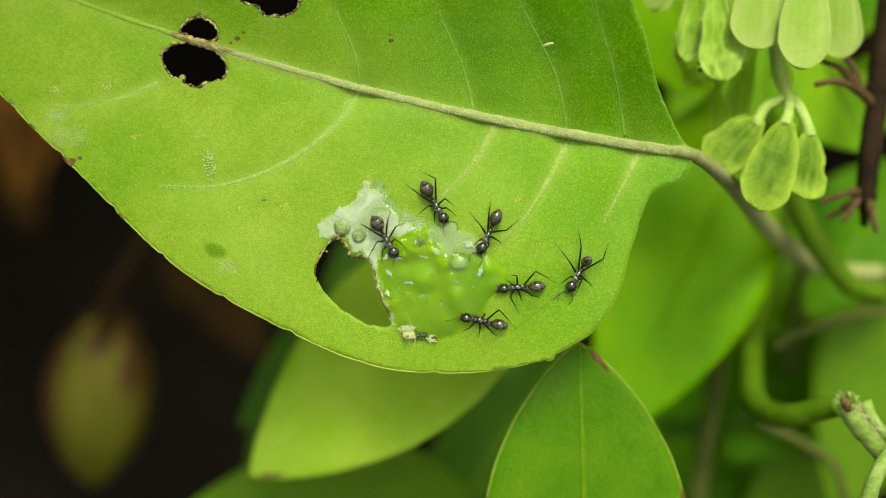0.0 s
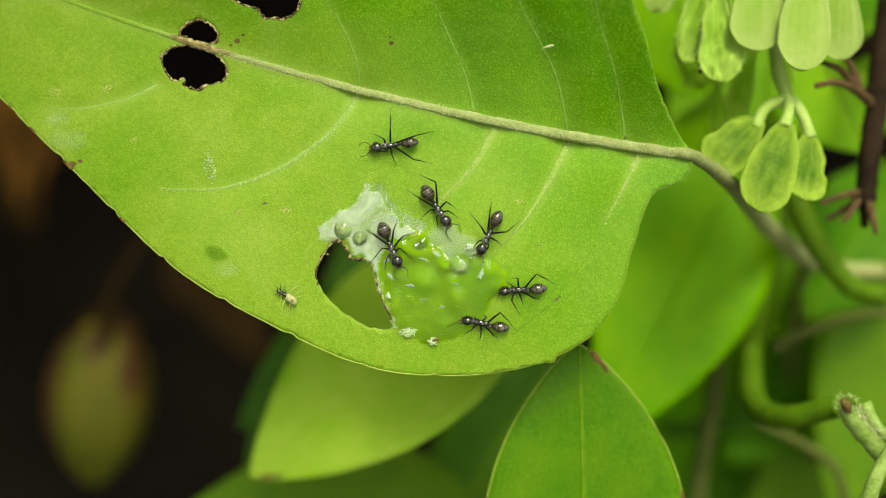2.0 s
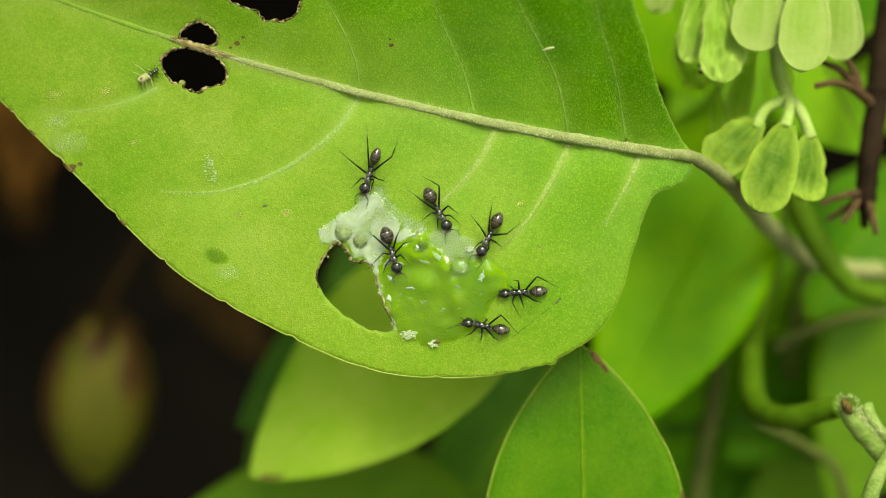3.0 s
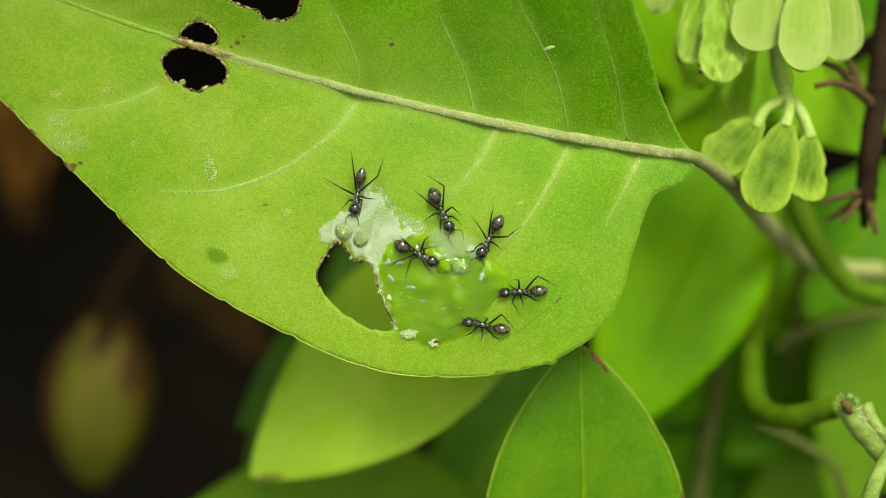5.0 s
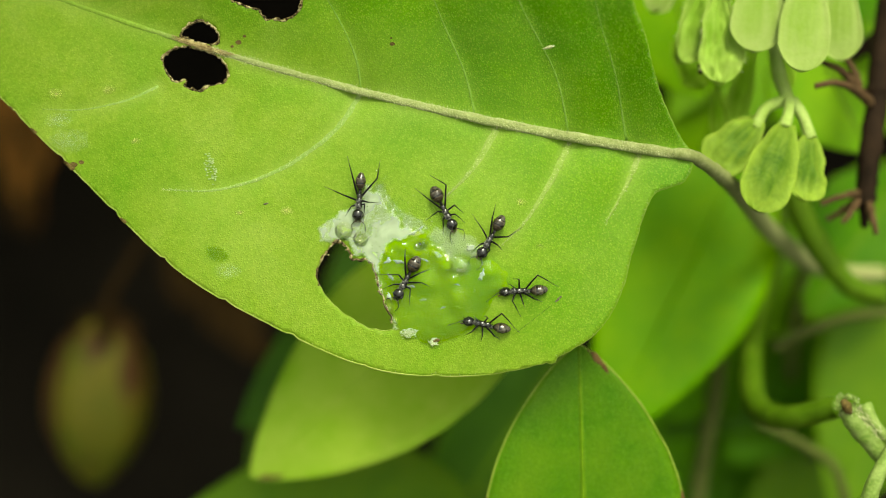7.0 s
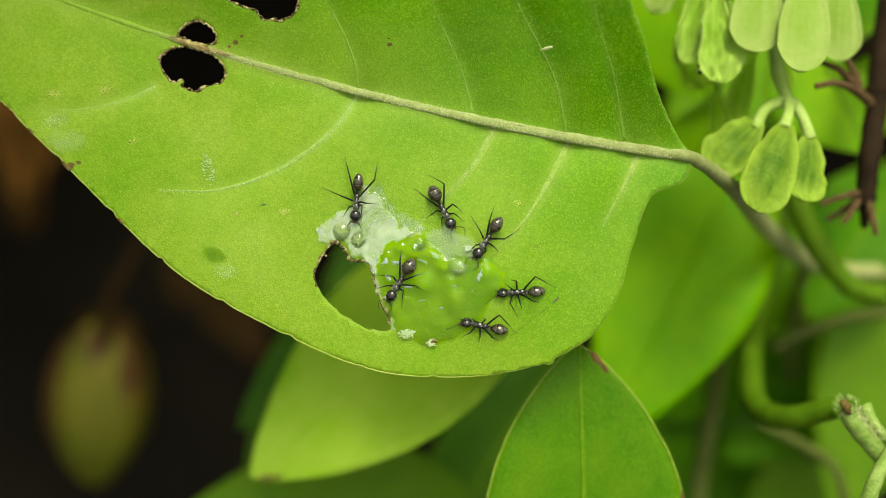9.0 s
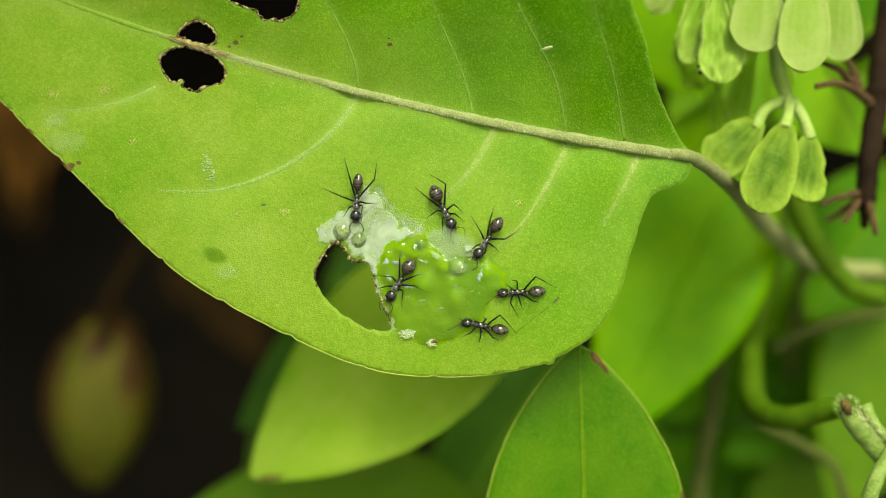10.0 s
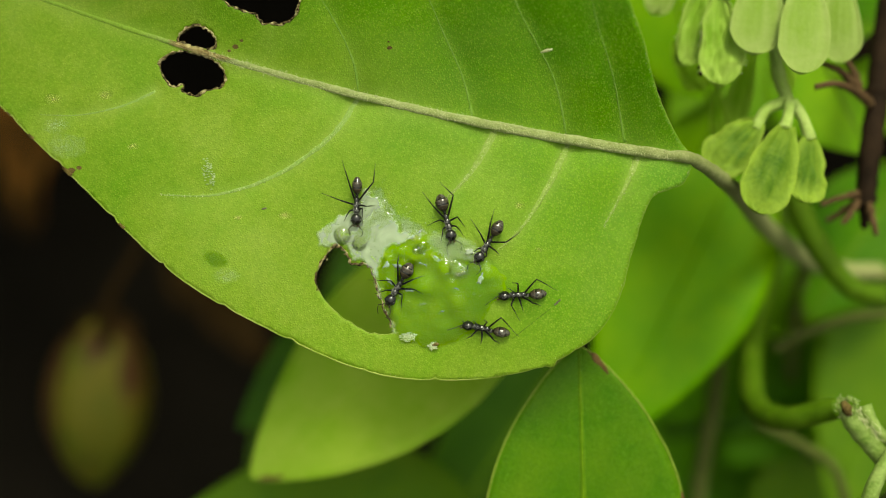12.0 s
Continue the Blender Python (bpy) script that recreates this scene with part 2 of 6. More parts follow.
PALE_STALK = plain("pale_stalk", (0.28, 0.42, 0.07), (0.42, 0.53, 0.17), 0.55, 500, 3000, 0.5, specular=0.1)
STUMP = plain("stump", (0.12, 0.22, 0.025), (0.31, 0.41, 0.12), 0.6, 700, 3000, 0.7, specular=0.1)
BARK = plain("dark_bark", (0.008, 0.005, 0.003), (0.034, 0.020, 0.011), 0.8, 300, 2500, 0.9, specular=0.08)
DRY = plain("dry_twig", (0.06, 0.035, 0.016), (0.14, 0.085, 0.04), 0.8, 300, 2500, 0.8, specular=0.1)
# near-black: deep shade on the ground is put into the soil's colour
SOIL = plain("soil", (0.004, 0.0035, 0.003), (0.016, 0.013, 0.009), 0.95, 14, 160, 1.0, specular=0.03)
SHADE_CROWN = plain("shade_crown_leaf", (0.02, 0.06, 0.006), (0.05, 0.11, 0.015), 0.6, 20, 200)
SAP = wet("clear_sap", (0.97, 0.99, 0.28), 0.07, coarse=330)
CLEAR = wet("clear_bubble", (0.97, 0.99, 0.86), 0.05, fade=False)
SKY_FILM = wet("sky_white_sap", (0.97, 0.99, 0.78), 0.06, 0.33, coarse=160)
SKY_PATCH = wet("sky_patch", (0.97, 0.99, 0.80), 0.10, 0.42, coarse=500)
RIPPLED = wet("rippled_film", (0.93, 0.98, 0.62), 0.26, 0.16, coarse=800, fine=1900)
THIN = wet("thin_film", (0.98, 1.0, 0.85), 0.16, 0.15)
BEAD = wet("sky_white_bead", (0.98, 1.0, 0.80), 0.10, 0.07, fade=False)
DAMP = wet("damp_spot", (0.86, 0.97, 0.35), 0.06)
EGG = plain("egg_shell", (0.32, 0.48, 0.16), (0.50, 0.62, 0.32), 0.5, 900, 5000, 0.3, 0.3)
FROTH = plain("froth", (0.44, 0.60, 0.24), (0.70, 0.78, 0.48), 0.3, 900, 5000, 0.6, 0.3)
FLESH = plain("pale_flesh", (0.40, 0.42, 0.16), (0.66, 0.66, 0.36), 0.4, 1600, 6000, 0.4, 0.3)
BLACK = chitin("black_shell", (0.006, 0.006, 0.005), None, 0.16, 0.13, 0.9)
BANDED = chitin("banded_shell", (0.007, 0.006, 0.004), (0.085, 0.064, 0.040), 0.15, 0.05, 0.7)
SKULL = chitin("head_shell", (0.006, 0.0055, 0.005), None, 0.20, 0.05, 0.85)
LIMB = chitin("limb_shell", (0.003, 0.003, 0.003), None, 0.30, 0.0, 0.25)
TARSUS = chitin("tarsus_shell", (0.040, 0.040, 0.018), None, 0.5, 0.0, 0.2)
EYE = chitin("eye_lens", (0.006, 0.006, 0.006), None, 0.10, 0.0)
JAW = chitin("jaw_shell", (0.10, 0.035, 0.015), None, 0.3, 0.0)


# ---- building helpers ----
def part(name, bm, material, parent=None, label="", at=None, smooth=True):
    """Links a bmesh, given in millimetres, as one mesh object under a thing or a part."""
    mesh = bpy.data.meshes.new(name)
    for v in bm.verts:
        v.co *= MM
    bm.to_mesh(mesh)
    bm.free()
    if smooth:
        mesh.shade_smooth()
    mesh.materials.append(material)
    ob = new(name, mesh)
    if parent:
        ob.parent = parent
    if at:
        ob.matrix_basis = at
    if label:
        ob["label"] = label
    return ob


def thing(name, at, label, category, group="", kind=""):
    """An Empty at the base of a thing, at a point on the sloping axes."""
    ob = new(name)
    ob.empty_display_size = 0.002
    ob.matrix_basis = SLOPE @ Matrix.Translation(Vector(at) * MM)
    return tagged(ob, label, category, group, kind)


def spline(points, steps=6, closed=False):
    """A smooth line through points."""
    p = [Vector(q) for q in points]
    n = len(p)
    out = []
    for i in range(n if closed else n - 1):
        if closed:
            a, b, c, d = p[i - 1], p[i], p[(i + 1) % n], p[(i + 2) % n]
        else:
            a, b, c, d = p[max(i - 1, 0)], p[i], p[i + 1], p[min(i + 2, n - 1)]
        for k in range(steps):
            t = k / steps
            out.append(0.5 * (2 * b + (c - a) * t + (2 * a - 5 * b + 4 * c - d) * t * t + (3 * b - a - 3 * c + d) * t ** 3))
    if not closed:
        out.append(p[-1].copy())
    return out


def tube(bm, points, radii, sides=8, closed=False, flat=1.0, rough=0.0):
    """A round bar along points, with a radius at each (or evenly between two)."""
    n = len(points)
    if isinstance(radii, (int, float)):
        radii = [radii] * n
    if len(radii) != n:
        radii = list(np.interp(np.linspace(0, 1, n), np.linspace(0, 1, len(radii)), radii))
    rings, up = [], None
    for i in range(n):
        way = (points[(i + 1) % n] - points[i - 1]) if closed else points[min(i + 1, n - 1)] - points[max(i - 1, 0)]
        way.normalize()
        if up is None:
            up = Vector((0, 0, 1)) if abs(way.z) < 0.8 else Vector((0, 1, 0))
        across = way.cross(up)
        across.normalize()
        up = across.cross(way)
        ring = []
        for k in range(sides):
            a = 2 * math.pi * k / sides
            r = radii[i]
            if rough:
                r *= 1 + rough * noise.noise(points[i] * 1.7 + Vector((math.cos(a), math.sin(a), 0)) * 0.8)
            ring.append(bm.verts.new(points[i] + across * (math.cos(a) * r) + up * (math.sin(a) * r * flat)))
        rings.append(ring)
    for i in range(n if closed else n - 1):
        a, b = rings[i], rings[(i + 1) % n]
        for k in range(sides):
            bm.faces.new((a[k], b[k], b[(k + 1) % sides], a[(k + 1) % sides]))
    if not closed:
        bm.faces.new(rings[0])
        bm.faces.new(rings[-1][::-1])
    return bm


def blob(bm, centre, radii, shape=None, u=16, v=12):
    """A rounded body; shape(x, y, z) reshapes the unit ball."""
    made = bmesh.ops.create_uvsphere(bm, u_segments=u, v_segments=v, radius=1.0)["verts"]
    for w in made:
        q = Vector((w.co.z, w.co.x, w.co.y))
        if shape:
            q = Vector(shape(*q))
        w.co = Vector(centre) + Vector((q.x * radii[0], q.y * radii[1], q.z * radii[2]))
    return bm


def inside(poly, x, y):
    """Which of the points lie in the polygon (arrays)."""
    px, py = np.array([p[0] for p in poly]), np.array([p[1] for p in poly])
    hit = np.zeros(len(x), bool)
    for i in range(len(px)):
        x0, y0, x1, y1 = px[i - 1], py[i - 1], px[i], py[i]
        if y0 == y1:
            continue
        cross = ((y0 > y) != (y1 > y)) & (x < (x1 - x0) * (y - y0) / (y1 - y0) + x0)
        hit ^= cross
    return hit


def sheet(outline, holes, step, height):
    """A bmesh of a sheet with holes, at height(x, y)."""
    pts, edges = [], []
    for loop in [outline] + holes:
        k = len(pts)
        pts += [Vector((p[0], p[1])) for p in loop]
        edges += [(k + i, k + (i + 1) % len(loop)) for i in range(len(loop))]
    ox, oy = [p[0] for p in outline], [p[1] for p in outline]
    gx, gy = np.meshgrid(np.arange(min(ox), max(ox), step), np.arange(min(oy), max(oy), step * 0.87))
    gx[1::2] += step / 2
    gx, gy = gx.ravel(), gy.ravel()
    ok = inside(outline, gx, gy)
    for h in holes:
        ok &= ~inside(h, gx, gy)
    rim = np.array([(p.x, p.y) for p in pts])
    gx, gy = gx[ok], gy[ok]
    near = np.array([np.min((rim[:, 0] - a) ** 2 + (rim[:, 1] - b) ** 2) for a, b in zip(gx, gy)]) > (0.45 * step) ** 2
    pts += [Vector((a, b)) for a, b in zip(gx[near], gy[near])]
    verts, _, faces, _, _, _ = geometry.delaunay_2d_cdt(pts, edges, [], 0, 1e-5)
    cx = np.array([sum(verts[i].x for i in f) / len(f) for f in faces])
    cy = np.array([sum(verts[i].y for i in f) / len(f) for f in faces])
    keep = inside(outline, cx, cy)
    for h in holes:
        keep &= ~inside(h, cx, cy)
    bm = bmesh.new()
    vs = [bm.verts.new((v.x, v.y, height(v.x, v.y))) for v in verts]
    for f, k in zip(faces, keep):
        if k:
            g = bm.faces.new([vs[i] for i in f])
            if g.normal.z < 0:
                g.normal_flip()
    bm.normal_update()
    for g in bm.faces:
        if g.normal.z < 0:
            g.normal_flip()
    bmesh.ops.delete(bm, geom=[v for v in bm.verts if not v.link_faces], context="VERTS")
    return bm


def thick(ob, mm, offset=-1.0):
    m = ob.modifiers.new("thickness", "SOLIDIFY")
    m.thickness, m.offset = mm * MM, offset
    return ob


# ---- ground ----
def ground():
    bm = bmesh.new()
    rings = [0, 60, 120, 200, 300, 450, 700, 1500, 8000, 60000, 300000]
    last = None
    for r in rings:
        ring = []
        for k in range(48):
            a = 2 * math.pi * k / 48
            p = Vector((math.cos(a) * r, 250 + math.sin(a) * r, 0))
            p.z = 14 * noise.noise(p * 0.012) + 5 * noise.noise(p * 0.05) if r < 1600 else 0
            ring.append(bm.verts.new(p))
        if last:
            for k in range(48):
                bm.faces.new((last[k], ring[k], ring[(k + 1) % 48], last[(k + 1) % 48]))
        last = ring
    bmesh.ops.remove_doubles(bm, verts=bm.verts, dist=0.01)
    tagged(part("ground", bm, SOIL), "soil under the shrub, darkened for deep shade", "ground", kind="structure")


def shrub():
    """A dense crown of leaves, unseen and open towards the light, added to shade the soil behind the leaf."""
    rng = random.Random(5)
    bm = bmesh.new()
    made = 0
    while made < 2600:
        d = Vector((rng.gauss(0, 1), rng.gauss(0, 1), rng.gauss(0, 1))).normalized() * rng.uniform(0.72, 1.08)
        c = Vector((d.x * 800, 620 + d.y * 640, 60 + abs(d.z) * 640))
        if c.y < 90 + 0.25 * max(0, 520 - c.z) or (c.z < 440 and c.y < 520 and abs(c.x) < 360):
            continue
        made += 1
        turn = Euler((rng.uniform(-0.8, 0.8), rng.uniform(-0.8, 0.8), rng.uniform(0, 6.28))).to_matrix()
        ln, w = rng.uniform(80, 120), rng.uniform(28, 42)
        shape = ((0, 0, 0), (0.3, 0.9, 4), (0.6, 0.8, 5), (1, 0, -6), (0.6, -0.8, 5), (0.3, -0.9, 4))
        vs = [bm.verts.new(c + turn @ Vector((x * ln, y * w, z))) for x, y, z in shape]
        bm.faces.new((vs[0], vs[1], vs[2], vs[3]))
        bm.faces.new((vs[0], vs[3], vs[4], vs[5]))
    tagged(part("shade_crown", bm, SHADE_CROWN, smooth=False), "unseen dense leaf crown, added overhead to shade the soil", "foliage", kind="stuff")
    # unseen stems, added to hold the shading crown up
    for k in range(9):
        a = 2.2 * k
        foot = Vector((430 * math.sin(a), 900 + 160 * math.cos(a * 1.7), -10))
        top = foot + Vector((rng.uniform(-220, 220), rng.uniform(-160, 160), rng.uniform(520, 640)))
        bm = bmesh.new()
        tube(bm, spline([foot, foot.lerp(top, 0.5) + Vector((rng.uniform(-40, 40), rng.uniform(-40, 40), 0)), top], 6), [7, 5, 2.5], 8, rough=0.2)
        tagged(part("shade_crown_stem", bm, BARK), "unseen woody stem, added to carry the shading crown", "stem", "stems of the shrub")


ground()
shrub()


# ---- the host leaf ----
RIB_CURVE = (15.0767, -0.228505, 0.00174015, -1.625e-07)
PIVOT = Vector((45.0, -2.5, -6.0))


def rib_y(x):
    return RIB_CURVE[0] + x * (RIB_CURVE[1] + x * (RIB_CURVE[2] + x * RIB_CURVE[3]))


def leaf_z(x, y):
    """The height of the leaf's face: folded up gently along the rib, bowed along its length."""
    slope = RIB_CURVE[1] + 2 * RIB_CURVE[2] * x + 3 * RIB_CURVE[3] * x * x
    d = (y - rib_y(x)) / math.sqrt(1 + slope * slope)
    up, lo = max(d, 0), max(-d, 0)
    z = (0.42 + 0.009 * min(max(x + 5, 0), 25)) * up * up / (up + 3) + 0.16 * lo * lo / (lo + 3) - 0.0035 * lo * lo
    z += 0.35 * math.sin(x * 0.21 + 0.6) * math.cos(y * 0.17) * min(abs(d) / 6, 1)
    return z - 0.0012 * (x - 5) ** 2


def leaf_up(x, y):
    h = 0.3
    return Vector((leaf_z(x - h, y) - leaf_z(x + h, y), leaf_z(x, y - h) - leaf_z(x, y + h), 2 * h)).normalized()


def on_leaf(x, y, lift=0.0):
    return Vector((x, y, leaf_z(x, y))) + leaf_up(x, y) * lift


def ragged(points, steps, rough, scale, seed=0.0):
    """A smooth closed or open line with a torn edge."""
    out = []
    for p in points:
        q = Vector((p[0], p[1], 0))
        k = q * scale + Vector((seed, seed * 1.7, 0))
        out.append(Vector((q.x + rough * noise.noise(k), q.y + rough * noise.noise(k + Vector((9, 4, 2))), 0)))
    return out


def leaf_outline():
    """Half-widths of the blade along the rib (distance from the base, width)."""
    low = ((0, 0), (0.25, 1.6), (0.8, 2.8), (2.2, 3.6), (3.7, 4.5), (4.5, 6.6), (5.0, 9.75), (5.4, 12.0), (5.7, 15.0), (6.9, 18.65), (9.2, 21.75), (14.4, 25.24),
           (21.5, 27.54), (29.4, 28.32), (39.9, 26.4), (50.2, 23.45), (63.3, 16.87), (73.3, 12.2), (87, 5.6), (98, 0))
    top = ((0, 0), (0.4, 0.43), (2.1, 1.97), (4.4, 4.80), (6.4, 7.81), (8.1, 10.79), (10.1, 13.65), (14, 19.3), (21, 24.8), (30, 27.0),
           (42, 25.5), (55, 21.0), (70, 14.2), (85, 6.3), (98, 0))
    xs = np.linspace(26.9, -72, 3000)
    ys = np.array([rib_y(x) for x in xs])
    arc = np.concatenate([[0], np.cumsum(np.hypot(np.diff(xs), np.diff(ys)))])

    def edge(rows, sign):
        line = spline([(s, w, 0) for s, w in rows], 16)
        pts = []
        for q in line:
            i = min(int(np.searchsorted(arc, q.x)), len(xs) - 2)
            way = Vector((xs[i + 1] - xs[i], ys[i + 1] - ys[i])).normalized()
            out = Vector((way.y, -way.x)) * (-1 if (way.y * 0 - way.x) * sign < 0 else 1)
            pts.append(Vector((xs[i] + out.x * max(q.y, 0), ys[i] + out.y * max(q.y, 0), 0)))
        return pts
    lower, upper = edge(low, -1), edge(top, 1)
    loop = lower + upper[-2:0:-1]
    even = []
    for a, b in zip(loop, loop[1:] + loop[:1]):
        k = max(1, int((b - a).length / 0.35))
        even += [a.lerp(b, i / k) for i in range(k)]
    out, run = [], 0.0
    for i, p in enumerate(even):
        run += (p - even[i - 1]).length
        side = (even[(i + 1) % len(even)] - even[i - 1]).normalized()
        tooth = (0.24 if p.x < 5 else 0.08) * max(0, math.sin(run * 0.80 + 0.8 * noise.noise(p * 0.2))) ** 18 + 0.05 * noise.noise(p * 1.3)
        bite = 0.75 * math.exp(-((p.x - 11.2) ** 2 + (p.y + 11.5) ** 2) / 0.5) * (0.6 + 0.4 * math.sin(run * 9))
        out.append(p + Vector((side.y, -side.x, 0)) * (tooth - bite))
    return out


VEINS = (
    ((5.6, 13.2), (3.4, 9.4), (1.0, 6.7), (-0.6, 5.4)), ((13.5, 11.7), (11.2, 7.3), (8.7, 3.4), (6.0, 0.7)),
    ((21.1, 10.6), (19.4, 7.0), (17.2, 3.1)), ((-9.0, 17.0), (-11.1, 13.7), (-14.4, 10.8), (-19.0, 8.2), (-24.5, 6.7), (-30.1, 6.8)),
    ((-30.9, 18.0), (-34.2, 16.5), (-38.9, 15.5), (-43.5, 15.6)),
    ((-8.9, 17.3), (-9.3, 20.5), (-10.7, 23.9), (-12.7, 27.3), (-15.5, 31.2)), ((3.3, 15.0), (2.2, 19.2), (0.1, 23.7), (-1.4, 27.0), (-3.7, 30.8)),
    ((13.5, 12.4), (11.9, 18.5), (8.5, 24.5), (7.0, 27.2), (3.8, 30.9)), ((19.6, 12.0), (18.2, 17.8), (16.0, 23.7), (15.2, 26.3)))


def relief():
    """Soft swelling of the blade between its veins: height over leaf_z at arrays x, y."""
    lines = [np.array([(p.x, p.y) for p in spline([(*q, 0) for q in line], 10)]) for line in VEINS]

    def height(x, y):
        z = leaf_z(x, y)
        for i, line in enumerate(lines):
            d2 = ((line[:, 0] - x) ** 2 + (line[:, 1] - y) ** 2)
            k = int(d2.argmin())
            fade = 1 - 0.55 * k / len(line)
            z -= fade * (0.34 * math.exp(-d2[k] / 2.6) if i < 5 else 0.15 * math.exp(-d2[k] / 1.6) + 0.42 * math.exp(-d2[k] / 7.0))
        d = abs(y - rib_y(x))
        return z - 0.16 * math.exp(-d * d / 2.2) + 0.05 * noise.noise(Vector((x, y, 0)) * 0.6)
    return height


def host_leaf():
    """The chewed leaf with its ribs, its brown-rimmed holes and its stalk."""
    leaf = thing("host_leaf", PIVOT, "large bright green downy leaf with brown-rimmed chewed holes", "leaf")
    off = -PIVOT
    outline = leaf_outline()
    torn = (
        ((-28.4, 23.4), (-27.6, 24.5), (-26.2, 24.9), (-24.8, 24.3), (-24.2, 23.2), (-24.9, 22.4), (-26.4, 22.7)),
        ((-30.5, 20.8), (-29.2, 22.0), (-27.4, 22.2), (-24.7, 21.4), (-23.3, 19.8), (-23.6, 18.4), (-25.2, 18.0), (-26.7, 17.4),
         (-27.8, 17.8), (-27.8, 18.6), (-29.2, 18.6)),
        ((-23.3, 27.7), (-21.3, 26.3), (-19.8, 25.8), (-19.0, 24.9), (-17.0, 24.7), (-15.7, 25.2), (-15.1, 26.3), (-15.3, 28.5), (-20.5, 28.9)),
        ((-13.6, -2.3), (-12.6, 0.1), (-11.5, 1.1), (-10.4, 0.7), (-9.8, -0.7), (-8.2, -0.8), (-7.3, -2.3), (-6.7, -4.7),
         (-5.6, -7.1), (-5.4, -8.1), (-8.0, -8.0), (-11.0, -6.2), (-12.8, -4.4)))
    holes = [ragged(spline([(*p, 0) for p in h], 9, True), 1, 0.22, 1.9, 3.1 * i) for i, h in enumerate(torn)]
    swell = relief()
    bm = sheet(outline, holes, 0.5, swell)
    bm.verts.layers.float.new("vein")
    lit_side = bm.verts.layers.float.new("lit_side")
    pale = bm.verts.layers.float["vein"]
    lines = [np.array([(p.x, p.y) for p in spline([(*q, 0) for q in line], 10)]) for line in VEINS]
    for v in bm.verts:
        near = 0.0
        for i, line in enumerate(lines):
            d2 = (line[:, 0] - v.co.x) ** 2 + (line[:, 1] - v.co.y) ** 2
            k = int(d2.argmin())
            near = max(near, (1.0 if i < 5 else 0.35) * (1 - 0.75 * k / len(line)) * (0.40 * math.exp(-d2[k] / 0.45) + 0.05 * math.exp(-d2[k] / 3.0)))
        d = abs(v.co.y - rib_y(v.co.x))
        v[pale] = min(0.6, near + 0.24 * math.exp(-d * d / 1.2))
        # painted light: stronger towards the tip and below the rib, weaker above it
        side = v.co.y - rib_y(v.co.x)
        v[lit_side] = min(1.0, max(0.0, 0.36 - v.co.x / 40 - max(side, 0) / 20 + min(max(-side, 0), 16) / 24 + 0.25 * noise.noise(Vector((v.co.x, v.co.y, 3)) * 0.11)))
    for v in bm.verts:
        v.co += off
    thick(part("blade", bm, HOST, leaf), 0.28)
    bm = bmesh.new()
    tube(bm, [Vector((p.x, p.y, swell(p.x, p.y) - 0.07)) + off for p in outline], [0.10 - 0.05 * min(1, max(0, (p.x + 5) / 25)) for p in outline], 6, True)
    part("blade_margin", bm, MARGIN, leaf, "pale toothed edge")
    for i, h in enumerate(holes):
        bm = bmesh.new()
        pts = [Vector((p.x, p.y, swell(p.x, p.y) - 0.03)) + off for p in h]
        dry = pts
        if i == 3:  # its lower side is still green
            part("hole_edge", tube(bm, pts, 0.05, 6, True), MARGIN, leaf, "pale green edge of a chewed hole")
            bm = bmesh.new()
            mark = [(p.x - off.x) * 0.45 + (p.y - off.y) * 0.9 > -9.2 for p in pts]
            k = next(n for n in range(len(pts)) if mark[n] and not mark[n - 1])
            dry = [pts[(k + n) % len(pts)] for n in range(sum(mark))]
        rad = [max(0.03, 0.12 + 0.16 * noise.noise(p * 2.6)) for p in dry]
        tube(bm, dry, rad, 7, i != 3, rough=0.9)
        part("hole_rim", bm, RIM, leaf, "brown dried rim of a chewed hole")
        if i == 3:
            bits = random.Random(31)
            bm = bmesh.new()
            for p in dry:
                if bits.random() < 0.4:
                    continue
                r = bits.uniform(0.03, 0.11)
                blob(bm, p + Vector((bits.gauss(0, 0.14), bits.gauss(0, 0.14), bits.uniform(0.0, 0.14))), (r, r * bits.uniform(0.5, 1.4), r * 0.6),
                     lambda a, b, c: [q * (1 + 0.6 * noise.noise(Vector((a, b, c)) * 1.8 + p)) for q in (a, b, c)], 8, 6)
            part("rim_crumbs", bm, RIM, leaf, "dark and tan crumbs of dried leaf")["kind"] = "stuff"
    raw = ((-7.0, -0.5), (-6.2, 1.6), (-4.4, 2.0), (-2.4, 2.9), (-0.9, 1.0), (1.2, -0.6), (3.9, -0.7), (5.8, -1.4), (6.5, -3.0), (5.2, -5.3), (2.6, -8.2),
           (-0.8, -9.5), (-3.9, -8.9), (-5.0, -8.0), (-5.6, -5.6), (-6.4, -3.4))
    line = ragged(spline([(*p, 0) for p in raw], 8, True), 1, 0.5, 1.2, 7.0)
    bm = sheet(line, [], 0.4, lambda a, b: swell(a, b) + 0.05 + 0.03 * noise.noise(Vector((a, b, 0)) * 1.2))
    for v in bm.verts:
        v.co += off
    part("chewed_flesh", bm, FLESH_GREEN, leaf, "bright green wet flesh where the skin is chewed away")
    # the rib thins towards the tip and swells into the stalk
    xs = [27.4 - 98.5 * k / 120 for k in range(121)]
    bm = bmesh.new()
    tube(bm, [on_leaf(x, rib_y(x), -0.27) + off for x in xs], [0.66, 0.55, 0.47, 0.39, 0.31, 0.25, 0.18, 0.12], 12, flat=0.8, rough=0.25)
    part("midrib", bm, RIB, leaf, "pale raised rib")
    bm = bmesh.new()
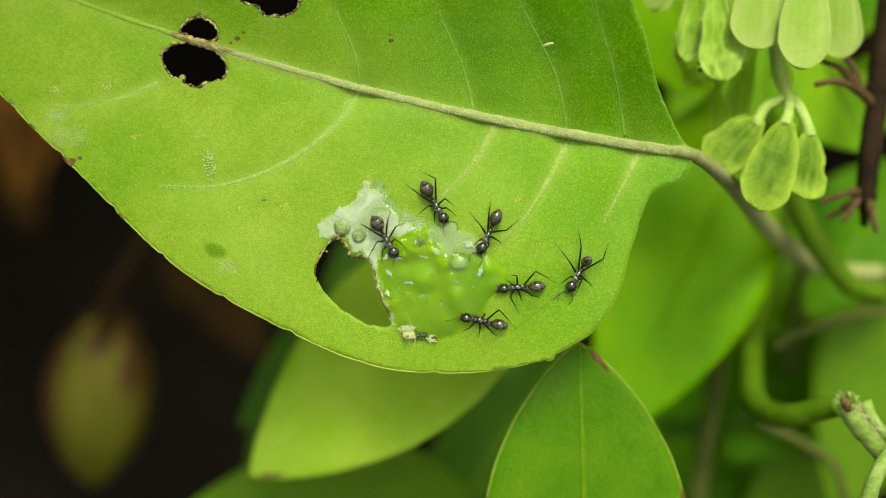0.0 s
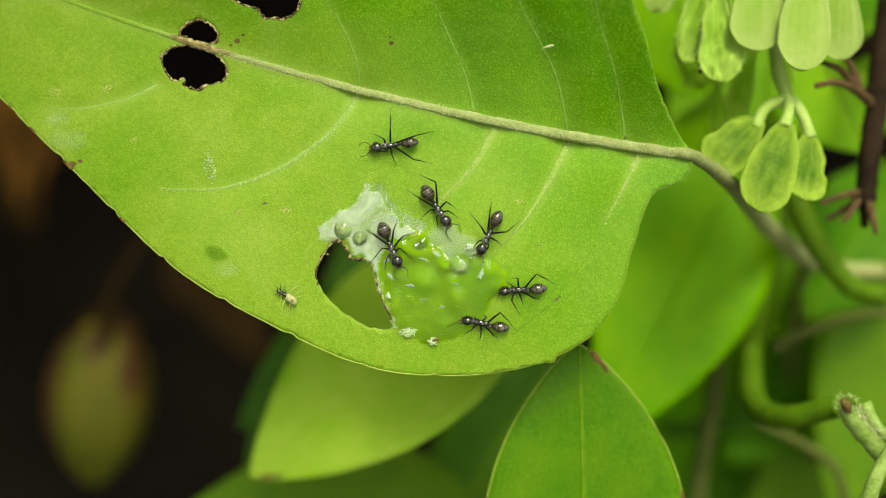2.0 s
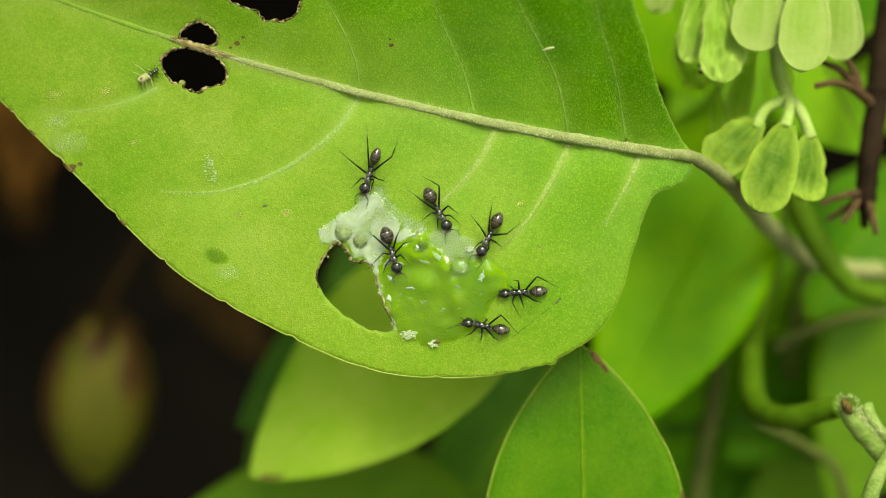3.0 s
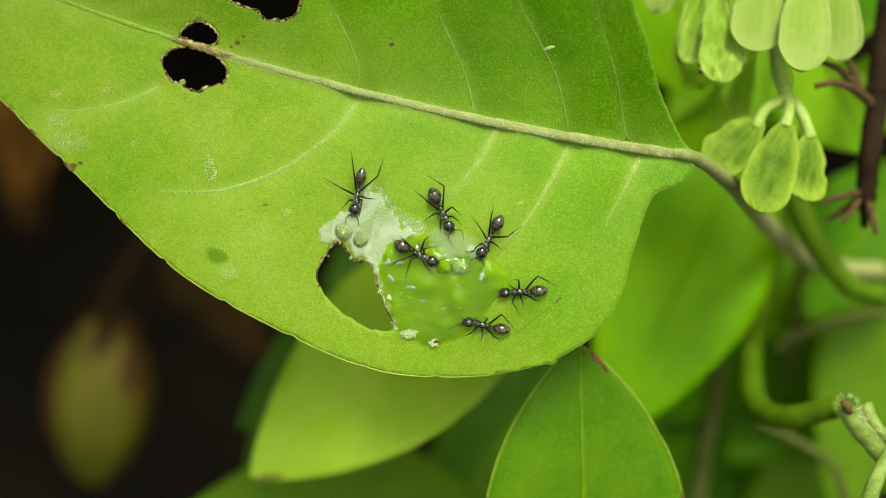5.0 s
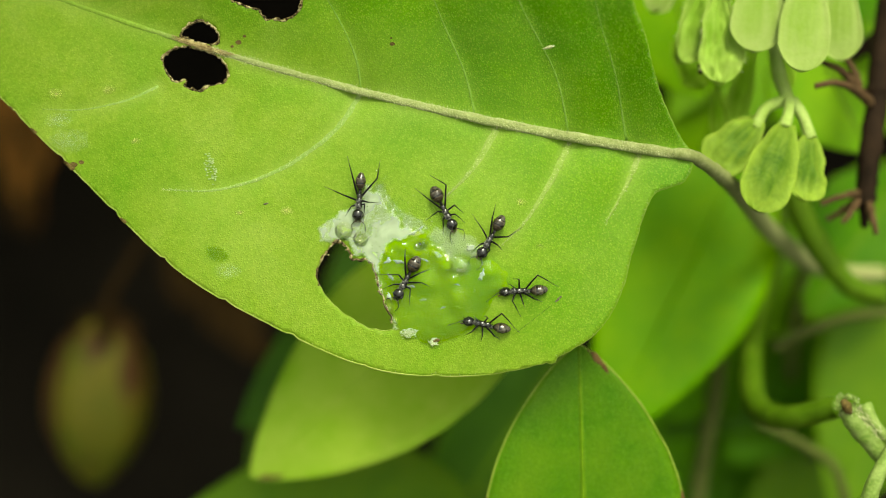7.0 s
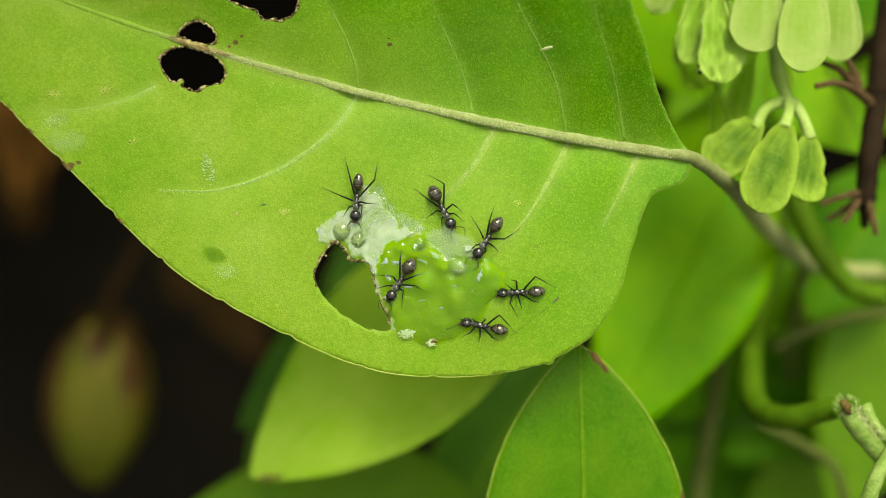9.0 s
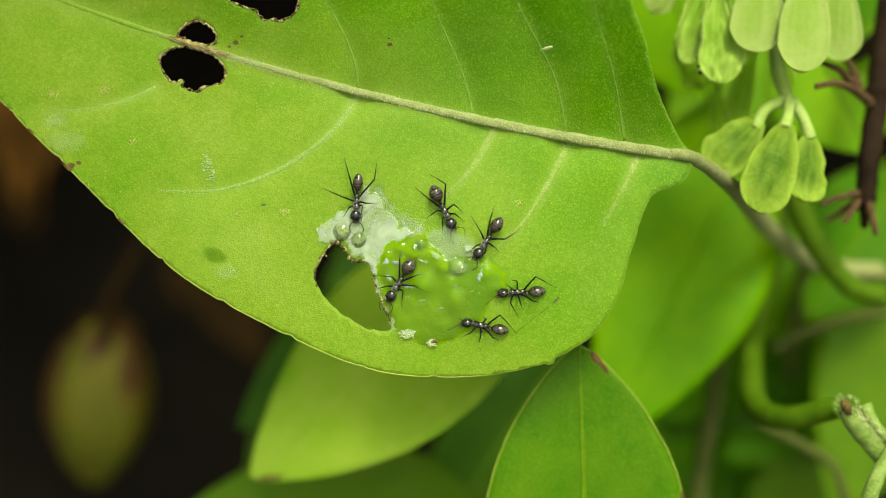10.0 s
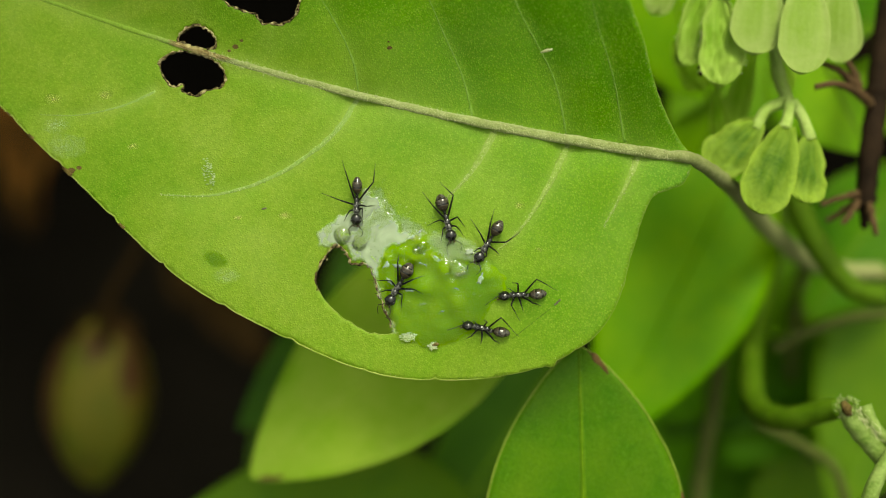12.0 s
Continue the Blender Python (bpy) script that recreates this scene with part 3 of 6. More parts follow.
    for k in range(5):
        pts = [on_leaf(x, rib_y(x) + 0.18 * (k - 2) * 0.6 + 0.1 * noise.noise(Vector((x, k, 0))), 0.10 - 0.05 * abs(k - 2)) + off for x in np.linspace(-29.4, -23.4 + k * 0.3, 22)]
        tube(bm, pts, [0.02, 0.08, 0.12, 0.08, 0.02], 6, rough=0.9)
    part("scarred_rib", bm, TAN, leaf, "dry tan fibres of the rib between two holes")
    for i, line in enumerate(VEINS):
        bm = bmesh.new()
        pts = [Vector((p.x, p.y, swell(p.x, p.y) + 0.01)) + off for p in spline([(*p, 0) for p in line], 10)]
        tube(bm, pts, [0.46, 0.32, 0.22, 0.13, 0.03] if i < 3 else [0.34, 0.28, 0.22, 0.16, 0.04] if i == 3 else [0.19, 0.10, 0.02], 10, flat=0.16 if i < 4 else 0.05, rough=0.5)
        part("side_vein", bm, VEIN if i < 3 else SOFT_VEIN if i < 5 else DEEP_VEIN, leaf, "pale downy side vein" if i < 4 else "faint side vein")
    bm = bmesh.new()
    stalk = spline([on_leaf(24.5, rib_y(24.5), -0.2), on_leaf(26.6, rib_y(26.6), -0.16), (29.8, 8.9, -4.2), (34.2, 6.8, -11.4),
                    (39.0, 3.8, -20.2), (44.1, 0.9, -28.0), (49.0, -1.7, -33.0), (55.0, -3.1, -36.0), (60.2, -3.2, -38.0)], 8)
    tube(bm, [p + off for p in stalk], [0.58, 0.68, 0.80, 0.98, 1.12, 1.20, 1.22, 1.20, 1.1], 12, rough=0.12)
    part("petiole", bm, RIB, leaf, "brownish hairy leaf stalk")
    rng = random.Random(2)
    bm = bmesh.new()
    for _ in range(1900):
        x = rng.uniform(-25, 26)
        a = rng.uniform(-1.5, 1.5)
        root = on_leaf(x, rib_y(x), 0.1)
        way = Vector((rng.uniform(-0.6, 0.6), math.sin(a) * 1.0, abs(math.cos(a)) * 0.8)).normalized()
        r = 0.30
        ln = rng.uniform(0.14, 0.42)
        a0 = root + way * r + off
        tube(bm, [a0, a0 + way * ln + Vector((rng.uniform(-0.1, 0.1), 0, 0))], [0.016, 0.006], 3)
    for line in VEINS[:4]:
        pts = spline([(*q, 0) for q in line], 10)
        for k in range(len(pts) * 9):
            p = pts[int(len(pts) * rng.random() ** 1.6)]
            a0 = Vector((p.x + rng.gauss(0, 0.12), p.y + rng.gauss(0, 0.12), swell(p.x, p.y) + 0.04)) + off
            tube(bm, [a0, a0 + Vector((rng.gauss(0, 0.6), rng.gauss(0, 0.6), 0.7)).normalized() * rng.uniform(0.1, 0.24)], [0.014, 0.005], 3)
    for i in range(0, len(outline), 1):
        p = outline[i]
        if p.x < -50 or p.y > 27 or rng.random() < 0.25:
            continue
        side = (outline[(i + 1) % len(outline)] - outline[i - 1]).normalized()
        a0 = Vector((p.x, p.y, swell(p.x, p.y) - 0.05)) + off
        way = Vector((side.y, -side.x, rng.uniform(-0.1, 0.6))) + side * rng.uniform(-0.6, 0.6)
        tube(bm, [a0, a0 + way.normalized() * rng.uniform(0.12, 0.34)], [0.022, 0.008], 3)
    ob = part("rib_hairs", bm, HAIR, leaf, "short pale hairs along the rib and edge")
    ob["kind"] = "stuff"
    rng = random.Random(8)
    for x, y, r in ((-5.5, 22.0, 0.26), (-22.1, 22.6, 0.34), (-21.4, 23.2, 0.2), (-40.0, 9.5, 0.45), (-22.8, 22.2, 0.2), (-5.6, 22.6, 0.12), (-39.1, 9.8, 0.3)):
        ring = [(x + r * (1 + 0.4 * noise.noise(Vector((k, x, y)))) * math.cos(k), y + 0.7 * r * math.sin(k), 0) for k in np.linspace(0, 6.0, 9)]
        bm = sheet(spline(ring, 3, True), [], 0.2, lambda a, b: swell(a, b) + 0.05)
        for v in bm.verts:
            v.co += off
        part("brown_spot", bm, SCAR, leaf, "small brown spot")
    for x, y, r in ((-44.4, 12.8, 0.5), (-40.8, 8.3, 0.7), (-34.7, 3.0, 0.5), (-41.4, 8.8, 0.3), (-46.8, 15.8, 0.3)):
        p = min(outline, key=lambda q: (q.x - x) ** 2 + (q.y - y) ** 2)
        bm = bmesh.new()
        for k in range(4):
            blob(bm, Vector((p.x - 0.3 * k * r, p.y + 0.28 * k * r, swell(p.x, p.y))) + off, (r * 0.42, r * (0.32 - 0.05 * k), 0.14), u=10, v=6)
        part("brown_tooth", bm, SCAR, leaf, "dry brown tooth of the edge")
    for x, y, r in ((-42.0, 17.3, 1.1), (-40.4, 12.2, 2.6), (-41.6, 14.4, 1.7), (-16.8, 4.5, 0.9), (-36.2, 17.6, 0.9), (-33.2, 12.0, 0.7), (-21.8, 4.3, 0.6), (10.1, 0.6, 0.6), (8.2, 5.3, 0.8), (-23, -1.9, 1.6)):
        ring = [(x + r * (1 + 0.5 * noise.noise(Vector((k * 2, x, y)))) * math.cos(k), y + 0.6 * r * (1 + 0.5 * noise.noise(Vector((x, k * 2, y)))) * math.sin(k), 0)
                for k in np.linspace(0, 6.0, 10)]
        bm = sheet(spline(ring, 3, True), [], 0.25, lambda a, b: swell(a, b) + 0.05)
        film = bm.verts.layers.float.new("film")
        for v in bm.verts:
            v[film] = max(0.0, 1 - math.hypot((v.co.x - x) / r, (v.co.y - y) / (0.6 * r)) ** 2)
            v.co += off
        part("pale_fleck", bm, YELLOW_BLOOM if r < 1.2 else WHITE_BLOOM, leaf, "pale yellowish fleck")
    return leaf


def resting(name, label, category, group=""):
    """A thing on the leaf: an Empty whose space is the leaf's own."""
    ob = new(name)
    ob.empty_display_size = 0.001
    return tagged(ob, label, category, group)


def film_height(lift, wave, seed, line=None, brink=0.5, fine=1.6, lumps=()):
    """The face of a film of liquid: waves, and a rounded brink along its outline."""
    rim = np.array([(p.x, p.y) for p in line]) if line else None

    def height(x, y):
        k = Vector((x, y, seed))
        z = lift + wave * (noise.noise(k * 0.55) + 0.5 * noise.noise(k * fine) + 0.25 * noise.noise(k * 2.3 * fine))
        for a, b, r, h in lumps:
            z += h * math.exp(-((x - a) ** 2 + (y - b) ** 2) / (r * r))
        if line:
            d = min(1.0, math.sqrt(((rim - (x, y)) ** 2).sum(1).min()) / brink)
            z = 0.07 + max(z - 0.07, 0.02) * math.sqrt(max(0.0, d * (2 - d)))
        return leaf_z(x, y) + z
    return height


def softened(bm, line, width):
    """Marks how far in from its edge each point of a film lies."""
    rim = np.array([(p.x, p.y) for p in line])
    film = bm.verts.layers.float.new("film")
    for v in bm.verts:
        d = math.sqrt(((rim - (v.co.x, v.co.y)) ** 2).sum(1).min())
        k = min(1.0, d / width)
        v[film] = k * k * (3 - 2 * k)
    return bm


LUMPS = ((-3.1, 0.3, 0.8, 0.40), (-2.2, 1.5, 0.5, 0.34), (-4.6, 0.9, 0.5, 0.3), (0.2, -1.2, 0.7, 0.26), (-2.0, -3.3, 0.9, 0.18), (-4.2, -0.6, 0.4, 0.25), (2.9, -0.4, 0.5, 0.24),
         (-1.2, 0.2, 0.4, 0.24), (4.9, -1.9, 0.6, 0.2), (-5.4, -5.6, 0.5, 0.22), (1.4, -5.0, 0.8, 0.16), (-5.9, -0.1, 0.35, 0.22), (-3.4, 1.9, 0.3, 0.26), (0.9, -2.9, 0.4, 0.18))


def wet_patches():
    """Plant sap round the largest hole, the sky's white painted into it, with bubbles in it."""
    made = []
    film_line = ((-8.4, 7.4), (-6.6, 5.9), (-5.9, 4.9), (-4.3, 2.9), (-2.3, 2.6), (-2.9, 1.7), (-5.0, 1.3), (-6.2, 0.1), (-6.8, -2.2), (-6.35, -4.4), (-5.4, -6.6), (-4.8, -8.2),
             (-5.2, -8.2), (-5.8, -6.9), (-6.9, -4.5), (-7.5, -2.3), (-8.4, -0.7), (-9.6, -0.5), (-10.2, 0.9), (-11.3, 1.4), (-12.2, 1.0), (-12.9, 0.7), (-13.4, 2.2), (-11.7, 4.0), (-9.8, 5.0))
    line = ragged(spline([(*p, 0) for p in film_line], 8, True), 1, 0.55, 1.4, 2.0)
    film = resting("sky_white_film", "thin wet film of plant sap, whitened by painted sky reflection", "sap film")
    part("film", softened(sheet(line, [], 0.2, film_height(0.17, 0.03, 1.0, line, 0.35, 0.8)), line, 0.34), SKY_FILM, film)
    second = ((-1.6, 2.3), (0.4, 2.9), (2.2, 2.2), (3.6, 1.4), (4.6, 0.2), (3.4, -0.7), (1.9, -0.6), (0.6, -1.0), (-0.6, 0.2), (-1.7, 1.2))
    line = ragged(spline([(*p, 0) for p in second], 8, True), 1, 0.5, 1.4, 5.0)
    part("thin_film", softened(sheet(line, [], 0.22, film_height(0.34, 0.07, 2.0, None, 0.5, 0.8)), line, 0.45), THIN, film)
    rng = random.Random(4)
    # two clear windows and the bubbles in the film
    for x, y, r in ((-10.7, 2.3, 0.84), (-8.9, 1.4, 0.70), (-2.3, 0.9, 0.5)):
        bm = bmesh.new()
        base = on_leaf(x, y, 0.10)
        blob(bm, on_leaf(x, y, 0.02), (r * 1.15, r * 1.2, 0.52), u=32, v=20)
        ring = [base + Vector((0.62 * r * math.cos(q), 0.65 * r * math.sin(q), 0.34)) for q in np.linspace(0, 2 * math.pi, 25)[:-1]]
        tube(bm, ring, 0.07, 8, True)
        part("bubble", bm, CLEAR, film, "clear bubble")
        bm = bmesh.new()
        blob(bm, on_leaf(x, y, 0.52), (r * 0.30, r * 0.26, 0.12), u=12, v=8)
        part("inner_bubble", bm, CLEAR, film)
    band = ((-8.0, 7.5), (-6.4, 7.0), (-5.2, 5.4), (-3.8, 4.3), (-2.2, 3.4), (-1.4, 2.4), (-2.6, 2.0), (-4.4, 2.7), (-5.8, 4.4), (-6.9, 6.0))
    line = ragged(spline([(*p, 0) for p in band], 8, True), 1, 0.5, 1.3, 9.0)
    part("rippled_film", softened(sheet(line, [], 0.22, film_height(0.10, 0.03, 6.0)), line, 0.55), RIPPLED, film, "clear wet film with fine ripples")
    bm = bmesh.new()
    for _ in range(40):
        k = rng.random()
        x, y = -7.6 + 6.2 * k + rng.gauss(0, 0.45) + 0.5, 7.2 - 4.6 * k + rng.gauss(0, 0.5) + 0.3
        s = rng.uniform(0.04, 0.11)
        blob(bm, on_leaf(x, y, 0.03), (s * rng.uniform(0.7, 1.6), s, s * 0.6), u=8, v=6)
    part("wet_grain", bm, BEAD, film, "fine beads of sap along the film")["kind"] = "stuff"
    bm = bmesh.new()
    for _ in range(60):
        x, y = rng.choice(((-12.2, 2.4), (-11.4, 3.4), (-9.0, 0.2), (-7.6, 3.2), (-8.4, 5.6), (-6.9, 0.9), (-7.4, -0.4)))
        x, y, r = x + rng.gauss(0, 0.7), y + rng.gauss(0, 0.8), rng.uniform(0.02, 0.05)
        if inside(film_line, np.array([x]), np.array([y]))[0]:
            blob(bm, on_leaf(x, y, 0.19), (r * rng.uniform(1, 2), r, 0.03), u=8, v=6)
    ob = part("film_specks", bm, CRACK, film, "dark green pores in the film")
    ob["kind"] = "stuff"
    made.append(film)
    pool_line = ((-7.0, -0.8), (-5.8, 0.9), (-4.0, 1.6), (-2.9, 2.4), (-1.4, 1.3), (1.0, -0.2), (3.9, -0.5), (5.8, -1.3), (6.5, -3.0), (5.2, -5.3), (2.6, -8.2),
                 (-0.8, -9.6), (-3.7, -9.0), (-5.2, -8.0), (-5.9, -5.3), (-6.6, -3.2))
    line = ragged(spline([(*p, 0) for p in pool_line], 8, True), 1, 0.45, 1.2, 7.0)
    pool = resting("sap_pool", "glossy clear green pool of sap on chewed leaf flesh", "sap pool")
    part("pool", softened(sheet(line, [], 0.2, film_height(0.26, 0.10, 4.0, line, 1.4, 0.7, LUMPS)), line, 0.45), SAP, pool)
    # small steep domes, added so that the pool glints
    for k in range(18):
        cx, cy, sx, sy = ((2.6, -1.2, 1.9, 1.1), (-4.4, -4.2, 0.8, 1.7), (-2.0, -0.4, 1.4, 0.8), (0.5, -5.5, 2.2, 1.4))[k % 4]
        s = rng.uniform(0.05, 0.12)
        bm = bmesh.new()
        blob(bm, on_leaf(cx + rng.gauss(0, sx * 0.6), cy + rng.gauss(0, sy * 0.6), 0.24), (s * rng.uniform(1.0, 2.6), s, s * 0.55), u=12, v=10)
        part("droplet", bm, BEAD, pool)
    # bright sky reflections on the pool, laid on as ragged painted white patches
    for x, y, a, b, turn in ((3.9, -2.4, 0.36, 0.62, -25), (2.7, 0.5, 0.55, 0.34, 10), (-3.4, 2.0, 0.62, 0.24, 24), (-2.5, 2.5, 0.42, 0.2, 40), (-6.0, -0.9, 0.55, 0.3, 60), (-4.9, -1.0, 0.7, 0.22, -8),
                             (-5.7, -2.6, 0.32, 0.5, 20), (-5.9, -4.6, 0.3, 0.6, 10), (-0.9, -0.2, 0.8, 0.3, -30), (-2.0, -0.9, 0.6, 0.2, -20), (0.3, -1.9, 0.5, 0.16, 12), (-3.6, -3.6, 0.5, 0.22, 0),
                             (1.2, -3.4, 0.45, 0.16, -14), (-2.2, -5.0, 0.5, 0.2, 10), (-0.3, -5.9, 0.42, 0.18, 30)):
        ring = []
        for q in np.linspace(0, 2 * math.pi, 17)[:-1]:
            r = 1 + 0.75 * noise.noise(Vector((1.4 * math.cos(q) + 5 * x, 1.4 * math.sin(q), 3 * y)))
            u, w = a * r * math.cos(q), b * r * math.sin(q)
            c, d = math.cos(radians(turn)), math.sin(radians(turn))
            ring.append((x + u * c - w * d, y + u * d + w * c, 0))
        line = spline(ring, 3, True)
        part("sky_patch", softened(sheet(line, [], 0.12, film_height(0.50, 0.10, x, line, 0.16, 0.9)), line, 0.10), SKY_PATCH, pool, "white sky reflection, laid on the sap as a patch")
    for x, y, r in ((1.7, -1.5, 0.95), (-2.7, 0.7, 0.5)):
        bm = bmesh.new()
        blob(bm, on_leaf(x, y, 0.0), (r * 1.2, r, 0.50), u=28, v=18)
        part("bubble", bm, BEAD, pool, "whitish bubble")
        for q in range(5):
            bm = bmesh.new()
            b = rng.uniform(0, 6.28)
            blob(bm, on_leaf(x + 0.5 * r * math.cos(b), y + 0.45 * r * math.sin(b), 0.36), (r * 0.28, r * 0.2, 0.1), u=10, v=6)
            part("froth", bm, BEAD, pool)
    made.append(pool)
    damp = resting("damp_spot", "small oval damp dark green spot on the leaf", "damp spot")
    ring = [(-24.2 + 1.35 * math.cos(a) + 0.25 * math.sin(a), -0.1 + 0.85 * math.sin(a) - 0.45 * math.cos(a), 0) for a in np.linspace(0, 2 * math.pi, 15)[:-1]]
    line = spline(ring, 3, True)
    part("film", softened(sheet(line, [], 0.2, lambda a, b: leaf_z(a, b) + 0.04), line, 0.3), DAMP, damp)
    made.append(damp)
    return made


def litter():
    """Crumbs, froth and eggs that lie on the leaf."""
    made = []
    rng = random.Random(11)
    eggs = resting("egg_patch", "patch of tiny whitish insect eggs on the leaf", "insect eggs")
    for k in range(60):
        a, q = rng.uniform(0, 6.28), math.sqrt(rng.random())
        x, y = -25.0 + 0.62 * q * math.cos(a), 9.0 + 1.75 * q * math.sin(a)
        x += (9.0 - y) * 0.22
        bm = bmesh.new()
        blob(bm, on_leaf(x, y, 0.04), (0.13, 0.06, 0.03), u=8, v=6)
        part("egg", bm, EGG, eggs)
    made.append(eggs)
    for name, label, x, y, r, m, num in (("froth_clump", "small whitish clump of froth on the leaf", -3.8, -8.5, 0.60, FROTH, 150),
                                         ("food_crumb", "tiny pale crumb on the leaf", -1.2, -9.45, 0.42, FROTH, 90)):
        clump = resting(name, label, name.split("_")[1])
        bm = bmesh.new()
        for _ in range(num):
            s = rng.uniform(0.025, 0.085)
            blob(bm, on_leaf(x + rng.gauss(0, r * 0.5), y + rng.gauss(0, r * 0.42), 0.34), (s * rng.uniform(0.7, 2.6), s * 0.8, s * 0.7), u=8, v=6)
        part("clump", bm, m, clump)
        if name == "food_crumb":
            bm = bmesh.new()
            blob(bm, on_leaf(x + 0.4, y + 0.2, 0.38), (0.28, 0.2, 0.18), u=10, v=8)
            blob(bm, on_leaf(x + 0.1, y + 0.1, 0.36), (0.15, 0.14, 0.1), u=8, v=6)
            part("husk", bm, SCAR, clump, "brown husk")
        made.append(clump)
    flake = resting("white_flake", "thin pale bluish flake on the leaf", "flake")
    fx, fy = (10.9, 21.2)
    ring = [(fx - 0.65, fy - 0.1, 0), (fx, fy + 0.22, 0), (fx + 0.6, fy + 0.2, 0), (fx + 0.15, fy - 0.05, 0)]
    ob = part("flake_sheet", sheet(spline(ring, 4, True), [], 0.2, lambda a, b: leaf_z(a, b) + 0.12), HAIR, flake)
    thick(ob, 0.05)
    made.append(flake)
    scratch = resting("fine_scratch", "fine dark scratch line across the leaf", "scratch")
    bm = bmesh.new()
    tube(bm, [on_leaf(11.8 - 4.6 * k / 20, -5.2 - 3.6 * k / 20 + 0.08 * noise.noise(Vector((k * 0.4, 0, 0))), 0.02) for k in range(21)], [0.012, 0.03, 0.018, 0.03, 0.012], 5)
    part("line", bm, CRACK, scratch)
    made.append(scratch)
    for x, y, w, turn in ((12.0, -5.0, 0.55, 0.8), (-19.0, 5.2, 0.25, 0.3)):
        speck = resting("dirt_speck", "grey brown speck of dirt on the leaf", "dirt")
        bm = bmesh.new()
        for k in range(5):
            q = (k - 2) * 0.18 * w / 0.55
            blob(bm, on_leaf(x + q * math.cos(turn), y + q * math.sin(turn), 0.05), (0.13 + 0.05 * (k % 2), 0.06 + 0.03 * (k % 3), 0.04), u=8, v=6)
        part("grain", bm, GRIT, speck)
        made.append(speck)
    return made


# ---- ants: x forward, y to the left, z off the leaf; millimetres ----
HIPS = ((0.70, 0.20), (0.22, 0.22), (-0.24, 0.20))
STANCE = (  # for front, middle and hind leg: knee, ankle and foot, on the left side
    ((1.05, 0.75, 1.10), (1.60, 1.00, 0.55), (2.25, 1.20, 0.03)),
    ((0.10, 1.15, 1.20), (0.25, 1.75, 0.60), (0.75, 2.50, 0.03)),
    ((-1.75, 1.20, 1.40), (-2.60, 1.50, 0.75), (-3.75, 1.75, 0.03)))


def limb(bm, a, b, ra, rb, bend=0.0):
    mid = (a + b) / 2 + Vector((0, 0, bend))
    return tube(bm, spline([a, mid, b], 4), [ra, (ra + rb) * 0.56, rb], 7)


